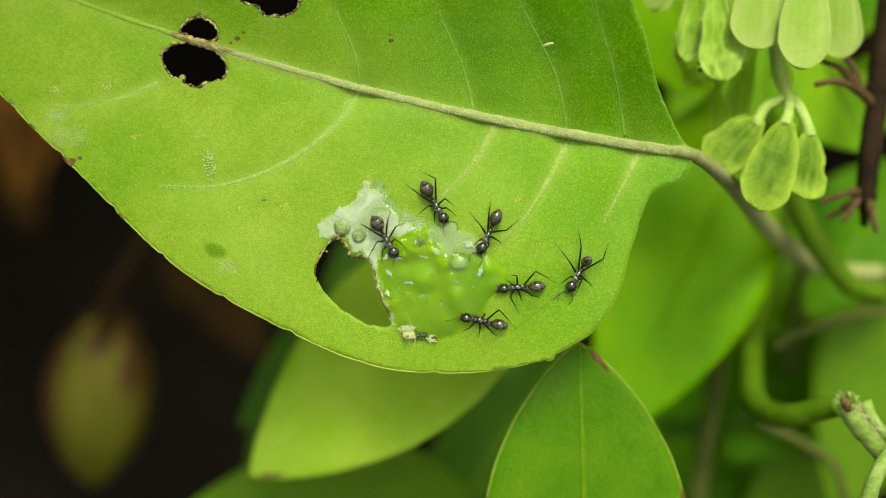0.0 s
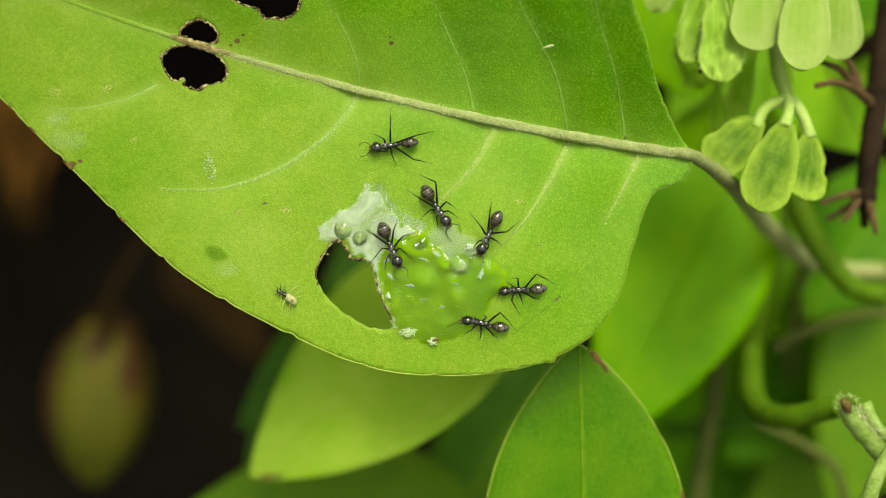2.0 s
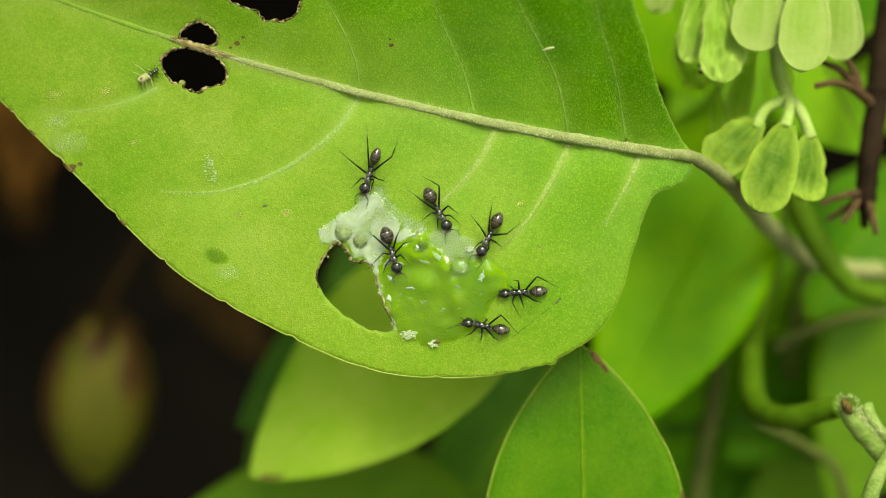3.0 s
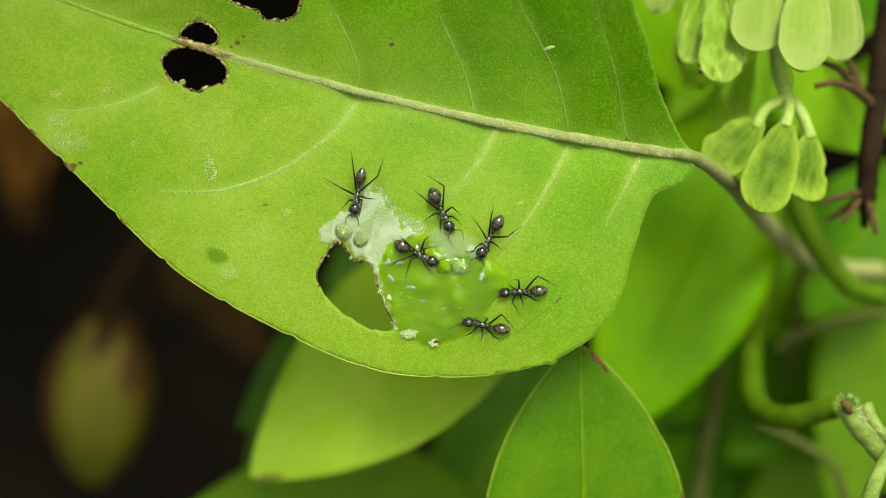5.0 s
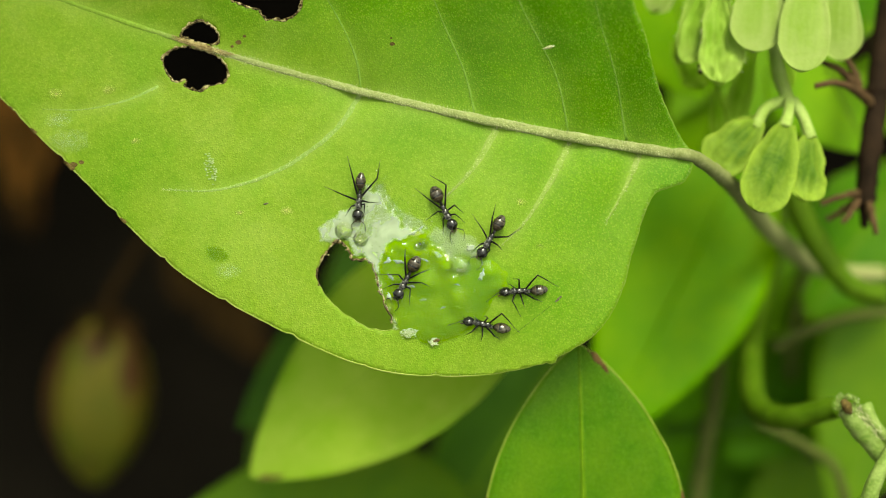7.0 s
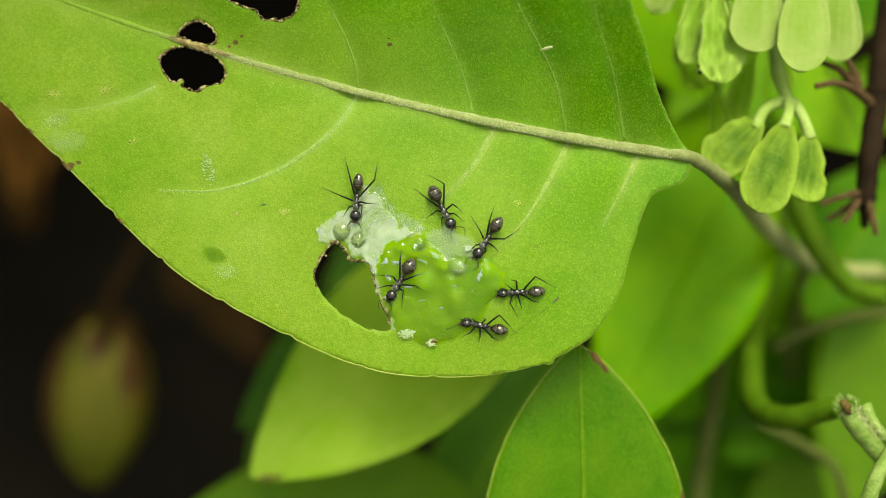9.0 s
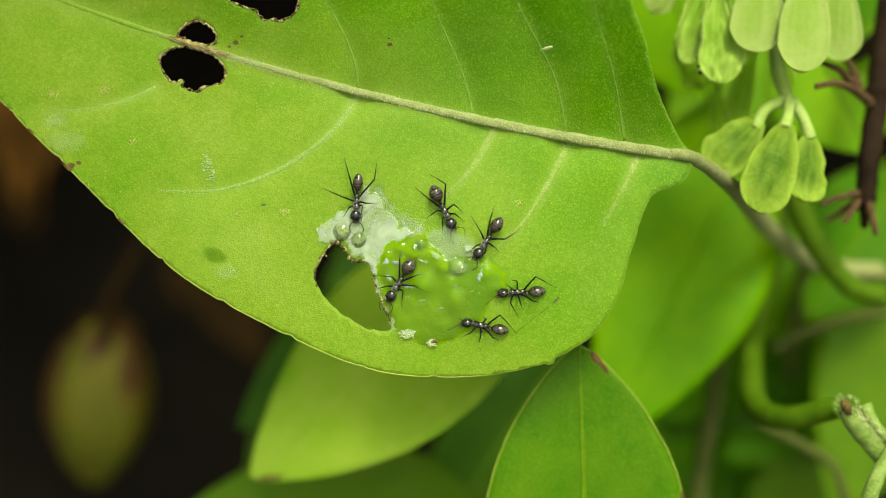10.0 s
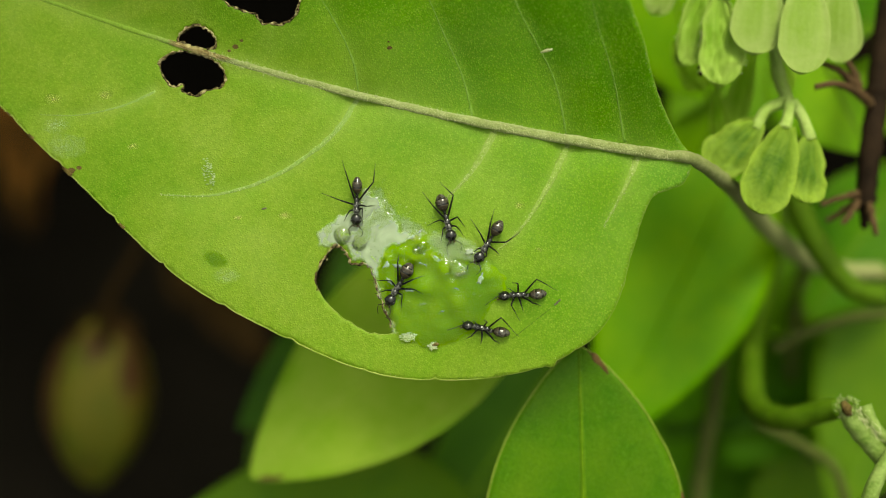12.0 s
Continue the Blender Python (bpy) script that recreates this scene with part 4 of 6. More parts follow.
def ant(label, legs=None, roll=0.0, body=0.70, group="ants on the leaf", plump=0.66, seed=1):
    """A black ant. legs: knee and foot (x, y) of the left legs, then of the right legs, front to back; plump: half the width of its abdomen."""
    rng = random.Random(seed)
    a = resting("ant", label, "ant", group)
    tip = Euler((radians(roll), 0, 0)).to_matrix().inverted()
    lift = Vector((0, 0, body))
    bm = bmesh.new()
    blob(bm, (0.80, 0, 0.05), (0.46, 0.40, 0.40), lambda x, y, z: (x, y * (1 - 0.16 * x), z * (1 + 0.06 * x)))
    blob(bm, (0.28, 0, 0.04), (0.58, 0.345, 0.36))
    blob(bm, (-0.22, 0, 0.03), (0.42, 0.31, 0.37), lambda x, y, z: (x, y, z * (1 - 0.2 * x)))
    blob(bm, (1.20, 0, -0.02), (0.18, 0.13, 0.13), u=10, v=8)
    part("thorax", bm, BLACK, a, at=Matrix.Translation(lift * MM))
    bm = bmesh.new()
    blob(bm, (-0.74, 0, -0.02), (0.15, 0.20, 0.32), lambda x, y, z: (x * (1 - 0.3 * z), y, z), u=12, v=10)
    tube(bm, [Vector((-0.5, 0, -0.08)), Vector((-0.72, 0, -0.12)), Vector((-1.0, 0, -0.05))], [0.11, 0.085, 0.11], 8)
    part("petiole_node", bm, BLACK, a, at=Matrix.Translation(lift * MM))
    bm = bmesh.new()

    def belly(x, y, z):
        w = (1 - 0.30 * max(x, 0) ** 2) * (1.0 - 0.16 * max(-x, 0) ** 3)
        step = 1 + 0.045 * ((x * 1.9 + 3.2) % 1.0 - 0.5)
        return x * (1.0 + 0.10 * (x < -0.8)), y * w * step, z * w * step
    blob(bm, (-0.90, 0, 0), (0.92, plump, plump * 0.92), belly, 22, 30)
    gaster = part("gaster", bm, BANDED, a, "brown-grey abdomen with dark bands", at=pose(-0.86 * MM, 0, (body + 0.02) * MM, 0, 4, 0))
    bm = bmesh.new()
    blob(bm, (0, 0, 0), (0.65, 0.60, 0.50), lambda x, y, z: (x, y * (1 - 0.17 * max(x, 0) - 0.06 * max(-x, 0) ** 2), z * (1 - 0.2 * max(x, 0))), 24, 18)
    head = part("head", bm, SKULL, a, at=pose(1.76 * MM, 0, (body - 0.02) * MM, 0, 14, 0))
    for s in (1, -1):
        bm = bmesh.new()
        blob(bm, (0.08, s * 0.485, 0.22), (0.17, 0.10, 0.13), u=10, v=8)
        part("eye", bm, EYE, head)
        bm = bmesh.new()
        tube(bm, spline([(0.50, s * 0.22, -0.12), (0.74, s * 0.22, -0.18), (0.84, s * 0.04, -0.20)], 4), [0.09, 0.08, 0.03], 6)
        part("mandible", bm, JAW, head)
        bm = bmesh.new()
        spread = rng.uniform(0.75, 1.1)
        elbow = Vector((1.0, s * (0.85 * spread), 0.34))
        limb(bm, Vector((0.42, s * 0.20, 0.22)), elbow, 0.050, 0.045, 0.05)
        end = elbow + Vector((rng.uniform(0.8, 1.15), s * rng.uniform(-0.45, 0.2), -0.55))
        tube(bm, spline([elbow, elbow.lerp(end, 0.5) + Vector((0, s * 0.08, 0.05)), end], 5), [0.034, 0.030, 0.040], 6)
        part("antenna", bm, TARSUS, head)
    made = []
    for k in range(6):
        s, row = (1, k) if k < 3 else (-1, k - 3)
        hip = Vector((HIPS[row][0], s * HIPS[row][1], -0.14))
        knee, ankle, foot = (Vector((p[0], s * p[1], p[2])) for p in STANCE[row])
        if legs and legs[k]:
            (kx, ky), (fx, fy) = legs[k]
            knee.x, knee.y, foot.x, foot.y = kx, ky, fx, fy
            ankle = knee.lerp(foot, 0.50) + Vector((0, 0, 0.12))
            ankle.z = knee.z * 0.5 + 0.05
        else:
            wob = Euler((0, 0, rng.uniform(-0.14, 0.14))).to_matrix()
            knee, ankle, foot = wob @ knee, wob @ ankle, wob @ foot
        knee, ankle, foot = (tip @ p - lift - hip for p in (knee, ankle, foot))
        bm = bmesh.new()
        limb(bm, Vector((0, 0, 0)), knee, 0.110, 0.072, 0.06)
        blob(bm, (0, 0, 0), (0.12, 0.11, 0.12), u=8, v=6)
        leg = part("leg", bm, LIMB, a, at=Matrix.Translation((hip + lift) * MM))
        bm = bmesh.new()
        limb(bm, knee, ankle, 0.064, 0.046)
        part("tibia", bm, LIMB, leg)
        bm = bmesh.new()
        tube(bm, spline([ankle, ankle.lerp(foot, 0.55) + Vector((0, 0, -0.08)), foot], 4), [0.036, 0.026, 0.018], 6)
        part("tarsus", bm, TARSUS, leg, "thin olive brown foot")
        made.append((leg, hip + lift))
    return a, made, head, gaster


# ---- plants round the leaf ----
def leaf_frame(base, tip, lean, turn):
    """The turn of a leaf whose length runs from base to tip and whose face looks out of the slope."""
    x = (Vector(tip) - Vector(base)).normalized()
    z = Vector((0.0, math.sin(radians(lean)), math.cos(radians(lean))))
    y = z.cross(x).normalized()
    z = x.cross(y)
    return Matrix((x, y, z)).transposed() @ Euler((radians(turn), 0, 0)).to_matrix()


def plain_leaf(label, base, tip, half, skin, lean=10, turn=0, fold=0.18, droop=0.06, wide=0.42, stalk=None, rib=FAINT_VEIN, brown=0, category="leaf", blunt=0.82, dry=0.0, veined=True, margin=None, rust=()):
    """A whole ovate leaf with rib, side veins and stalk."""
    ob = thing("leaf", base, label, category, "leaves of the shrub")
    m = leaf_frame(base, tip, lean, turn)
    ln = (Vector(tip) - Vector(base)).length
    power = math.log(0.5) / math.log(wide)

    def width(t):
        return half * max(0.0, math.sin(math.pi * min(max(t, 0), 1) ** power)) ** blunt

    def face(t, v):
        w = width(t)
        wave = 0.02 * half * math.sin(9 * t + 2 * v) * abs(v)
        edge = 1 + 0.012 * noise.noise(Vector((t * 14, v, half)))
        if dry:
            q = Vector((t * 3.1, v * 1.3, half))
            edge += dry * noise.noise(q * 1.7)
            wave += dry * half * (noise.noise(q) + 0.4 * noise.noise(q * 2.7))
        return m @ Vector((t * ln, v * w * edge, fold * abs(v) * w * (1 - 0.3 * abs(v)) - droop * ln * (t - 0.35) ** 2 + wave))
    bm = bmesh.new()
    nt, nv = 44, 14
    grid = [[bm.verts.new(face(i / nt, -1 + 2 * j / nv)) for j in range(nv + 1)] for i in range(nt + 1)]
    for i in range(nt):
        for j in range(nv):
            bm.faces.new((grid[i][j], grid[i + 1][j], grid[i + 1][j + 1], grid[i][j + 1]))
    bmesh.ops.remove_doubles(bm, verts=bm.verts, dist=0.01)
    bm.normal_update()
    blade = part("blade", bm, skin, ob)
    thick(blade, 0.25)
    bm = bmesh.new()
    r = half * 0.022 + 0.1
    tube(bm, [face(k / 30, 0) + m @ Vector((0, 0, 0.05)) for k in range(31)], [r * 1.3, r, r * 0.4], 8, flat=0.6)
    part("midrib", bm, rib, ob)
    for k in range(5 if veined else 0):
        for s in (1, -1):
            t0 = 0.12 + 0.15 * k
            line = [face(t0 + 0.16 * q / 8, s * (0.86 * q / 8)) + m @ Vector((0, 0, 0.0)) for q in range(9)]
            bm = bmesh.new()
            tube(bm, line, [r * 0.4, r * 0.12], 6, flat=0.15)
            part("side_vein", bm, skin, ob)
    bm = bmesh.new()
    line = [face(k / 60, 1) for k in range(61)] + [face(1 - k / 60, -1) for k in range(1, 60)]
    tube(bm, line, 0.11, 5, True)
    part("blade_margin", bm, margin or rib, ob)
    for t0, t1, v in rust:
        bm = bmesh.new()
        tube(bm, [face(t0 + (t1 - t0) * k / 24, v) for k in range(25)], [0.05, 0.22, 0.12, 0.26, 0.16, 0.05], 7, rough=0.8)
        part("rusty_edge", bm, RUST, ob, "dry reddish brown edge")
    if stalk:
        bm = bmesh.new()
        b = Vector(base)
        tube(bm, spline([m @ Vector((0.6, 0, 0.0))] + [Vector(p) - b for p in stalk], 7), [r * 1.3, r * 1.6, r * 1.9], 10)
        part("petiole", bm, BARK if dry else STALK, ob)
    if brown:
        bm = bmesh.new()
        pts = [face(1 - 0.012 - 0.006 * k, brown * (0.93 - 0.01 * k)) + m @ Vector((0, 0, 0.06)) for k in range(12)]
        tube(bm, pts, [0.06, 0.42, 0.26, 0.06], 10, flat=0.10, rough=0.9)
        part("brown_edge", bm, RUST, ob, "dry reddish brown edge")
    return ob


def stem(name, label, points, radii, skin, category="stem", rough=0.12, sides=12):
    ob = thing(name, points[0], label, category)
    b = Vector(points[0])
    bm = bmesh.new()
    tube(bm, [p - b for p in spline(points, 8)], radii, sides, rough=rough)
    part("shaft", bm, skin, ob)
    line = spline(points, 8)
    for k in range(2):
        i = int(len(line) * (0.32 + 0.36 * k))
        r = radii[min(int(len(radii) * (0.32 + 0.36 * k)), len(radii) - 1)]
        bm = bmesh.new()
        blob(bm, line[i] - b, (r * 1.08, r * 1.04, r * 1.07), lambda x, y, z: (x * (1 + 0.25 * noise.noise(Vector((x, y, z)) * 2)), y, z), 14, 10)
        part("node", bm, skin, ob)
    return ob


def bract(ob, base, tip, half, skin, lean=8, turn=0, bulge=0.24, wrinkle=0.0, cup=0.0, name="bract", label="", neck=0.75, fringe=0):
    """A spoon-shaped papery bract, thick in the middle, thin at its rim."""
    m = leaf_frame(base, tip, lean, turn)
    ln = (Vector(tip) - Vector(base)).length
    rel = Vector(base)
    bm = bmesh.new()
    core = bm.verts.layers.float.new("core")
    nt, nv = 30, 22
    sides = []
    for s in (1, -1):
        grid = []
        for i in range(nt + 1):
            t = math.sin(math.pi / 2 * i / nt)
            w = half * (math.sin(math.pi * min(1, t * 0.5 + 0.02)) ** neck) * max(0.0, 1 - max(0.0, (t - 0.62) / 0.38) ** 2.4) ** 0.5
            row = []
            for j in range(nv + 1):
                v = -1 + 2 * j / nv
                h = bulge * half * max(0, 1 - v * v) * math.sin(math.pi * min(1, t * 0.96 + 0.04)) ** 0.8
                crease = wrinkle * half * (noise.noise(Vector((t * 4.5, v * 2.2, half + rel.x))) + 0.5 * noise.noise(Vector((t * 9, v * 5, rel.x))))
                rim = 0.10 * half * max(0, abs(v) - 0.8) / 0.2
                ridge = 0.028 * half * abs(math.sin(v * 8.5 + 0.4 * noise.noise(Vector((t * 3, v, 0))))) * math.sin(math.pi * min(1, t + 0.02))
                z = (h * (0.75 if s > 0 else -0.35) + s * 0.06) + crease + ridge + cup * half * v * v + rim
                wavy = 1 + (0.11 + 0.35 * wrinkle) * noise.noise(Vector((t * 5.0, 3.0 * (1 if v > 0 else -1), rel.y)))
                row.append(bm.verts.new(m @ Vector((t * ln, v * w * wavy, z))))
            grid.append(row)
        for i in range(nt):
            for j in range(nv):
                q = (grid[i][j], grid[i + 1][j], grid[i + 1][j + 1], grid[i][j + 1])
                bm.faces.new(q if s > 0 else q[::-1])
        sides.append(grid)
    for grid in sides:
        for i, row in enumerate(grid):
            for j, w in enumerate(row):
                v, t = -1 + 2 * j / nv, math.sin(math.pi / 2 * i / nt)
                streak = 0.5 + 0.9 * noise.noise(Vector((v * 4.6, t * 1.1, rel.x))) + 0.4 * noise.noise(Vector((v * 11, t * 2.0, rel.y)))
                w[core] = max(0.0, min(1.0, (0.75 + 0.9 * streak) * max(0.0, 1 - (v / 0.9) ** 2) * math.sin(math.pi * min(1, t / 0.9)) ** 0.8))
    a, b = sides
    rims = {(i, j): a[i][j].co.copy() for i in range(nt + 1) for j in (0, nv)}
    for i in range(nt):
        for j in (0, nv):
            bm.faces.new((a[i][j], a[i + 1][j], b[i + 1][j], b[i][j]))
    for j in range(nv):
        bm.faces.new((a[0][j], a[0][j + 1], b[0][j + 1], b[0][j]))
        bm.faces.new((a[nt][j], a[nt][j + 1], b[nt][j + 1], b[nt][j]))
    bmesh.ops.remove_doubles(bm, verts=bm.verts, dist=0.004)
    bmesh.ops.recalc_face_normals(bm, faces=bm.faces)
    origin = Vector(ob["anchor"])
    one = part(name, bm, skin, ob, label, at=Matrix.Translation((rel - origin) * MM))
    if fringe:
        rng = random.Random(int(rel.x * 10))
        bm = bmesh.new()
        for k in range(fringe):
            i, j = int(nt * rng.uniform(0.08, 0.8)), rng.choice((0, nv))
            p = Vector(rims[i, j])
            way = m @ Vector((rng.uniform(-0.2, 0.7), (1 if j else -1) * rng.uniform(0.4, 1.0), rng.uniform(-0.2, 0.6)))
            tube(bm, [p, p + way.normalized() * rng.uniform(0.25, 0.55)], [0.035, 0.012], 3)
        part("fringe", bm, HAIR, one, "short pale hairs along the edge")
    return one


def cluster(name, label, anchor):
    ob = thing(name, anchor, label, "fruit cluster", "fruit clusters")
    ob["anchor"] = anchor
    return ob


def twig_part(ob, name, points, radii, skin, label="", rough=0.1, hairs=0):
    origin = Vector(ob["anchor"])
    bm = bmesh.new()
    line = [p - origin for p in spline(points, 7)]
    tube(bm, line, radii, 10, rough=rough)
    rng = random.Random(len(line) + hairs)
    for _ in range(hairs):
        k = rng.uniform(0, len(line) - 1.01)
        p = line[int(k)].lerp(line[int(k) + 1], k % 1)
        way = Vector((rng.gauss(0, 1), rng.gauss(0, 0.5), rng.gauss(0, 1))).normalized()
        r = float(np.interp(k / (len(line) - 1), np.linspace(0, 1, len(radii)), radii)) * 0.9
        tube(bm, [p + way * r, p + way * (r + rng.uniform(0.15, 0.45))], [0.035, 0.012], 3)
    return part(name, bm, skin, ob, label)


def fruit():
    """Hanging green fruits: pairs of papery bracts on pale stalks."""
    top = cluster("fruit_cluster", "hanging cluster of pale green papery winged fruits", (39.8, 33.0, -9.0))
    twig_part(top, "stalk", [(46.5, 46.9, -14.0), (42.3, 36.7, -11.0), (39.8, 33.0, -9.0), (39.1, 27.4, -10.0)], [0.9, 0.8, 0.7, 0.5], STALK)
    bract(top, (36.4, 33.1, -8.0), (34.5, 22.2, -6.0), 3.35, BRACT, cup=0.1)
    bract(top, (41.0, 33.1, -7.0), (39.3, 19.7, -4.0), 3.2, BRACT, cup=0.1)
    bract(top, (45.9, 32.6, -10.0), (45.4, 21.7, -9.0), 2.55, BRACT, cup=0.1, turn=14)
    left = cluster("fruit_cluster", "cluster of wrinkled green winged fruits with dark specks", (31.5, 32.8, -11.0))
    twig_part(left, "stalk", [(36.8, 45.8, -15.0), (33.6, 37.9, -13.0), (31.5, 32.8, -11.0), (30.8, 28.9, -11.0)], [0.8, 0.7, 0.6, 0.4], STALK)
    bract(left, (30.3, 32.6, -10.0), (27.3, 21.4, -9.0), 2.4, CRUMPLED, wrinkle=0.38, turn=-20, cup=0.3, fringe=30)
    bract(left, (31.2, 29.7, -9.0), (31.0, 18.6, -7.0), 2.8, CRUMPLED, wrinkle=0.36, cup=0.35, fringe=30)
    bract(left, (33.1, 28.9, -11.0), (31.2, 20.0, -10.5), 2.0, CRUMPLED, wrinkle=0.3, turn=35, cup=0.3, fringe=30)
    bract(left, (27.1, 33.5, -14.0), (24.8, 28.3, -14.0), 1.9, BRACT, wrinkle=0.2)
    rng = random.Random(12)
    for x, y, z in ((29.1, 21.4, -6.6), (29.3, 20.8, -6.6), (29.0, 20.2, -6.6), (29.6, 20.4, -6.6), (28.8, 20.9, -6.6)):
        bm = bmesh.new()
        s = rng.uniform(0.16, 0.3)
        blob(bm, Vector((x, y, -7.0)) - Vector(left["anchor"]), (s, s * 1.2, s), u=8, v=6)
        part("speck", bm, BARK, left, "dark speck")
    pale = cluster("fruit_cluster", "pale winged fruits hanging behind the others", (37.3, 26.0, -17.0))
    twig_part(pale, "stalk", [(38.3, 34.2, -17.0), (37.3, 26.0, -17.0), (35.5, 16.6, -18.0)], [0.5, 0.45, 0.4], PALE_STALK)
    bract(pale, (37.1, 25.6, -15.0), (34.4, 14.5, -15.0), 1.7, YOUNG, wrinkle=0.15)
    bract(pale, (32.1, 20.3, -13.0), (32.6, 13.4, -14.0), 1.2, YOUNG, wrinkle=0.15)
    bract(pale, (27.9, 25.5, -18.0), (32.0, 20.0, -18.0), 2.4, YOUNG, wrinkle=0.2)
    bract(pale, (39.5, 27.5, -14.0), (40.2, 18.3, -13.0), 1.5, YOUNG, wrinkle=0.2)
    low = cluster("fruit_cluster", "drooping trio of green winged fruits with pale rims", (39.2, 17.2, -8.0))
    twig_part(low, "stalk", [(38.1, 30.4, -12.0), (38.2, 24.9, -11.0), (38.6, 20.1, -9.5), (39.2, 17.2, -8.0)], [0.7, 0.7, 0.75, 0.65], PALE_STALK, "pale hairy stalk", 0.15, 160)
    for a, b, c in (((39.0, 17.2, -8.0), (36.6, 16.1, -8.0), (35.5, 14.0, -8.0)), ((39.1, 17.2, -7.5), (38.9, 15.6, -7.0), (38.3, 13.9, -6.5)),
                    ((39.6, 17.1, -8.0), (40.7, 15.1, -7.5), (41.5, 12.8, -7.5))):
        twig_part(low, "pedicel", [a, b, c], [0.7, 0.62, 0.75], PALE_STALK, "pale hairy fruit stalk", 0.1, 60)
    bract(low, (35.9, 14.9, -8.0), (30.0, 9.1, -7.0), 2.95, WRINKLED, turn=8, wrinkle=0.14, neck=0.52)
    bract(low, (38.7, 14.3, -6.5), (34.5, 4.4, -4.0), 3.15, WRINKLED, bulge=0.30, wrinkle=0.12, neck=0.52)
    bract(low, (41.4, 13.1, -7.5), (40.0, 5.5, -5.0), 2.6, WRINKLED, turn=-10, wrinkle=0.14, neck=0.52)
    return top, left, pale, low


def bushes():
    plain_leaf("fresh green leaf hanging behind the chewed leaf", (41.4, 14.5, -34.0), (20.2, -25.2, -26.0), 10.3, FRESH, rib=FRESH, lean=26, turn=-4, fold=0.1, stalk=[(47.3, 22.7, -38.0), (53.8, 30.8, -44.0)])
    plain_leaf("green leaf with a reddish brown dry tip", (16.8, -51.6, -11.0), (15.2, -10.7, -5.0), 11.3, FRONT, wide=0.50, brown=-1, rib=FAINT_VEIN, fold=0.12, blunt=0.76, veined=False, margin=EDGE, rust=((0.30, 0.62, 1), (0.50, 0.60, -1)),
               stalk=[(19.4, -60.3, -16.0), (27.9, -93.4, -60.0)])
    plain_leaf("yellowish ageing leaf with a brown tip", (14.2, 3.5, -22.0), (-24.9, -28.4, -24.0), 12.2, OLIVE, lean=32, wide=0.48, brown=1, rib=OLIVE, fold=0.08,
               stalk=[(24.4, 8.6, -36.0), (38.1, 9.1, -46.0)])
    plain_leaf("green leaf low in the shrub, darkened for shade", (3.8, -35.9, -46.0), (-38.8, -38.8, -42.0), 10.1, LOW, stalk=[(9.7, -35.0, -50.0), (16.3, -42.6, -70.0)])
    plain_leaf("green leaf low in the shrub, darkened for shade", (-13.9, -9.6, -78.0), (-32.6, -39.7, -74.0), 7.2, SHADE, lean=20, stalk=[(-12.3, -5.9, -84.0), (-8.6, -8.1, -90.0)])
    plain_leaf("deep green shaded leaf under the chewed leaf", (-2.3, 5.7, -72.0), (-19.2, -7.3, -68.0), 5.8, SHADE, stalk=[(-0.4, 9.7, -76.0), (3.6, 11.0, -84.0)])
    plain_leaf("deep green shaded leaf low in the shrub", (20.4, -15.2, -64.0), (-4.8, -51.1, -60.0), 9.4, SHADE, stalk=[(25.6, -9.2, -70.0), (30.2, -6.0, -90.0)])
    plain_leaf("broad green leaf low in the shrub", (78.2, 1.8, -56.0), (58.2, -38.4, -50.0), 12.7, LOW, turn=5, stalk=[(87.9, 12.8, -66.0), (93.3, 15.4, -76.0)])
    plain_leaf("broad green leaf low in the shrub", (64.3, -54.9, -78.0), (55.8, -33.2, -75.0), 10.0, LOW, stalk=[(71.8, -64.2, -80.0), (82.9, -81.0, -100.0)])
    plain_leaf("light green leaf behind the fruits", (46.0, 33.0, -30.0), (54.6, 12.6, -26.0), 9.6, GREEN, wide=0.55, stalk=[(42.1, 38.6, -36.0), (43.3, 45.3, -44.0)])
    plain_leaf("light green leaf behind the chewed leaf", (36.0, 20.5, -34.0), (25.0, 47.6, -30.0), 8.6, GREEN, stalk=[(38.5, 20.3, -44.0), (42.8, 15.6, -56.0)])
    plain_leaf("light green leaf behind the chewed leaf", (28.9, 0.1, -40.0), (39.0, 21.3, -36.0), 7.4, GREEN, stalk=[(28.3, -2.4, -46.0), (28.1, -6.6, -50.0)])
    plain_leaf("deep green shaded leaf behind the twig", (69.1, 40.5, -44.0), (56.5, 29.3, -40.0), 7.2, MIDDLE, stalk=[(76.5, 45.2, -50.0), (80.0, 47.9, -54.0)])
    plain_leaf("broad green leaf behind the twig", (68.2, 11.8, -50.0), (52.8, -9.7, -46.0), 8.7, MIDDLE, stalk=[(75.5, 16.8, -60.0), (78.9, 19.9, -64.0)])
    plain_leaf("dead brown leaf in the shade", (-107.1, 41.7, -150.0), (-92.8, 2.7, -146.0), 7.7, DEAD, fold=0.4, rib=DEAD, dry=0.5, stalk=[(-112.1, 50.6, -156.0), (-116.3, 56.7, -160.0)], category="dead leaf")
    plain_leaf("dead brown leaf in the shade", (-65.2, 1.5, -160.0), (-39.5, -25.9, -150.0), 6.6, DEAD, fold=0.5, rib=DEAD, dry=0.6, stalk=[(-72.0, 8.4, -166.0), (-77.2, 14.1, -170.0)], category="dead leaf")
    plain_leaf("dead orange brown leaf in the shade", (-99.0, 48.0, -150.0), (-93.0, 6.0, -146.0), 6.5, AUTUMN, fold=0.3, rib=AUTUMN, dry=0.5, stalk=[(-101.0, 56.0, -154.0), (-104.0, 66.0, -158.0)], category="dead leaf")
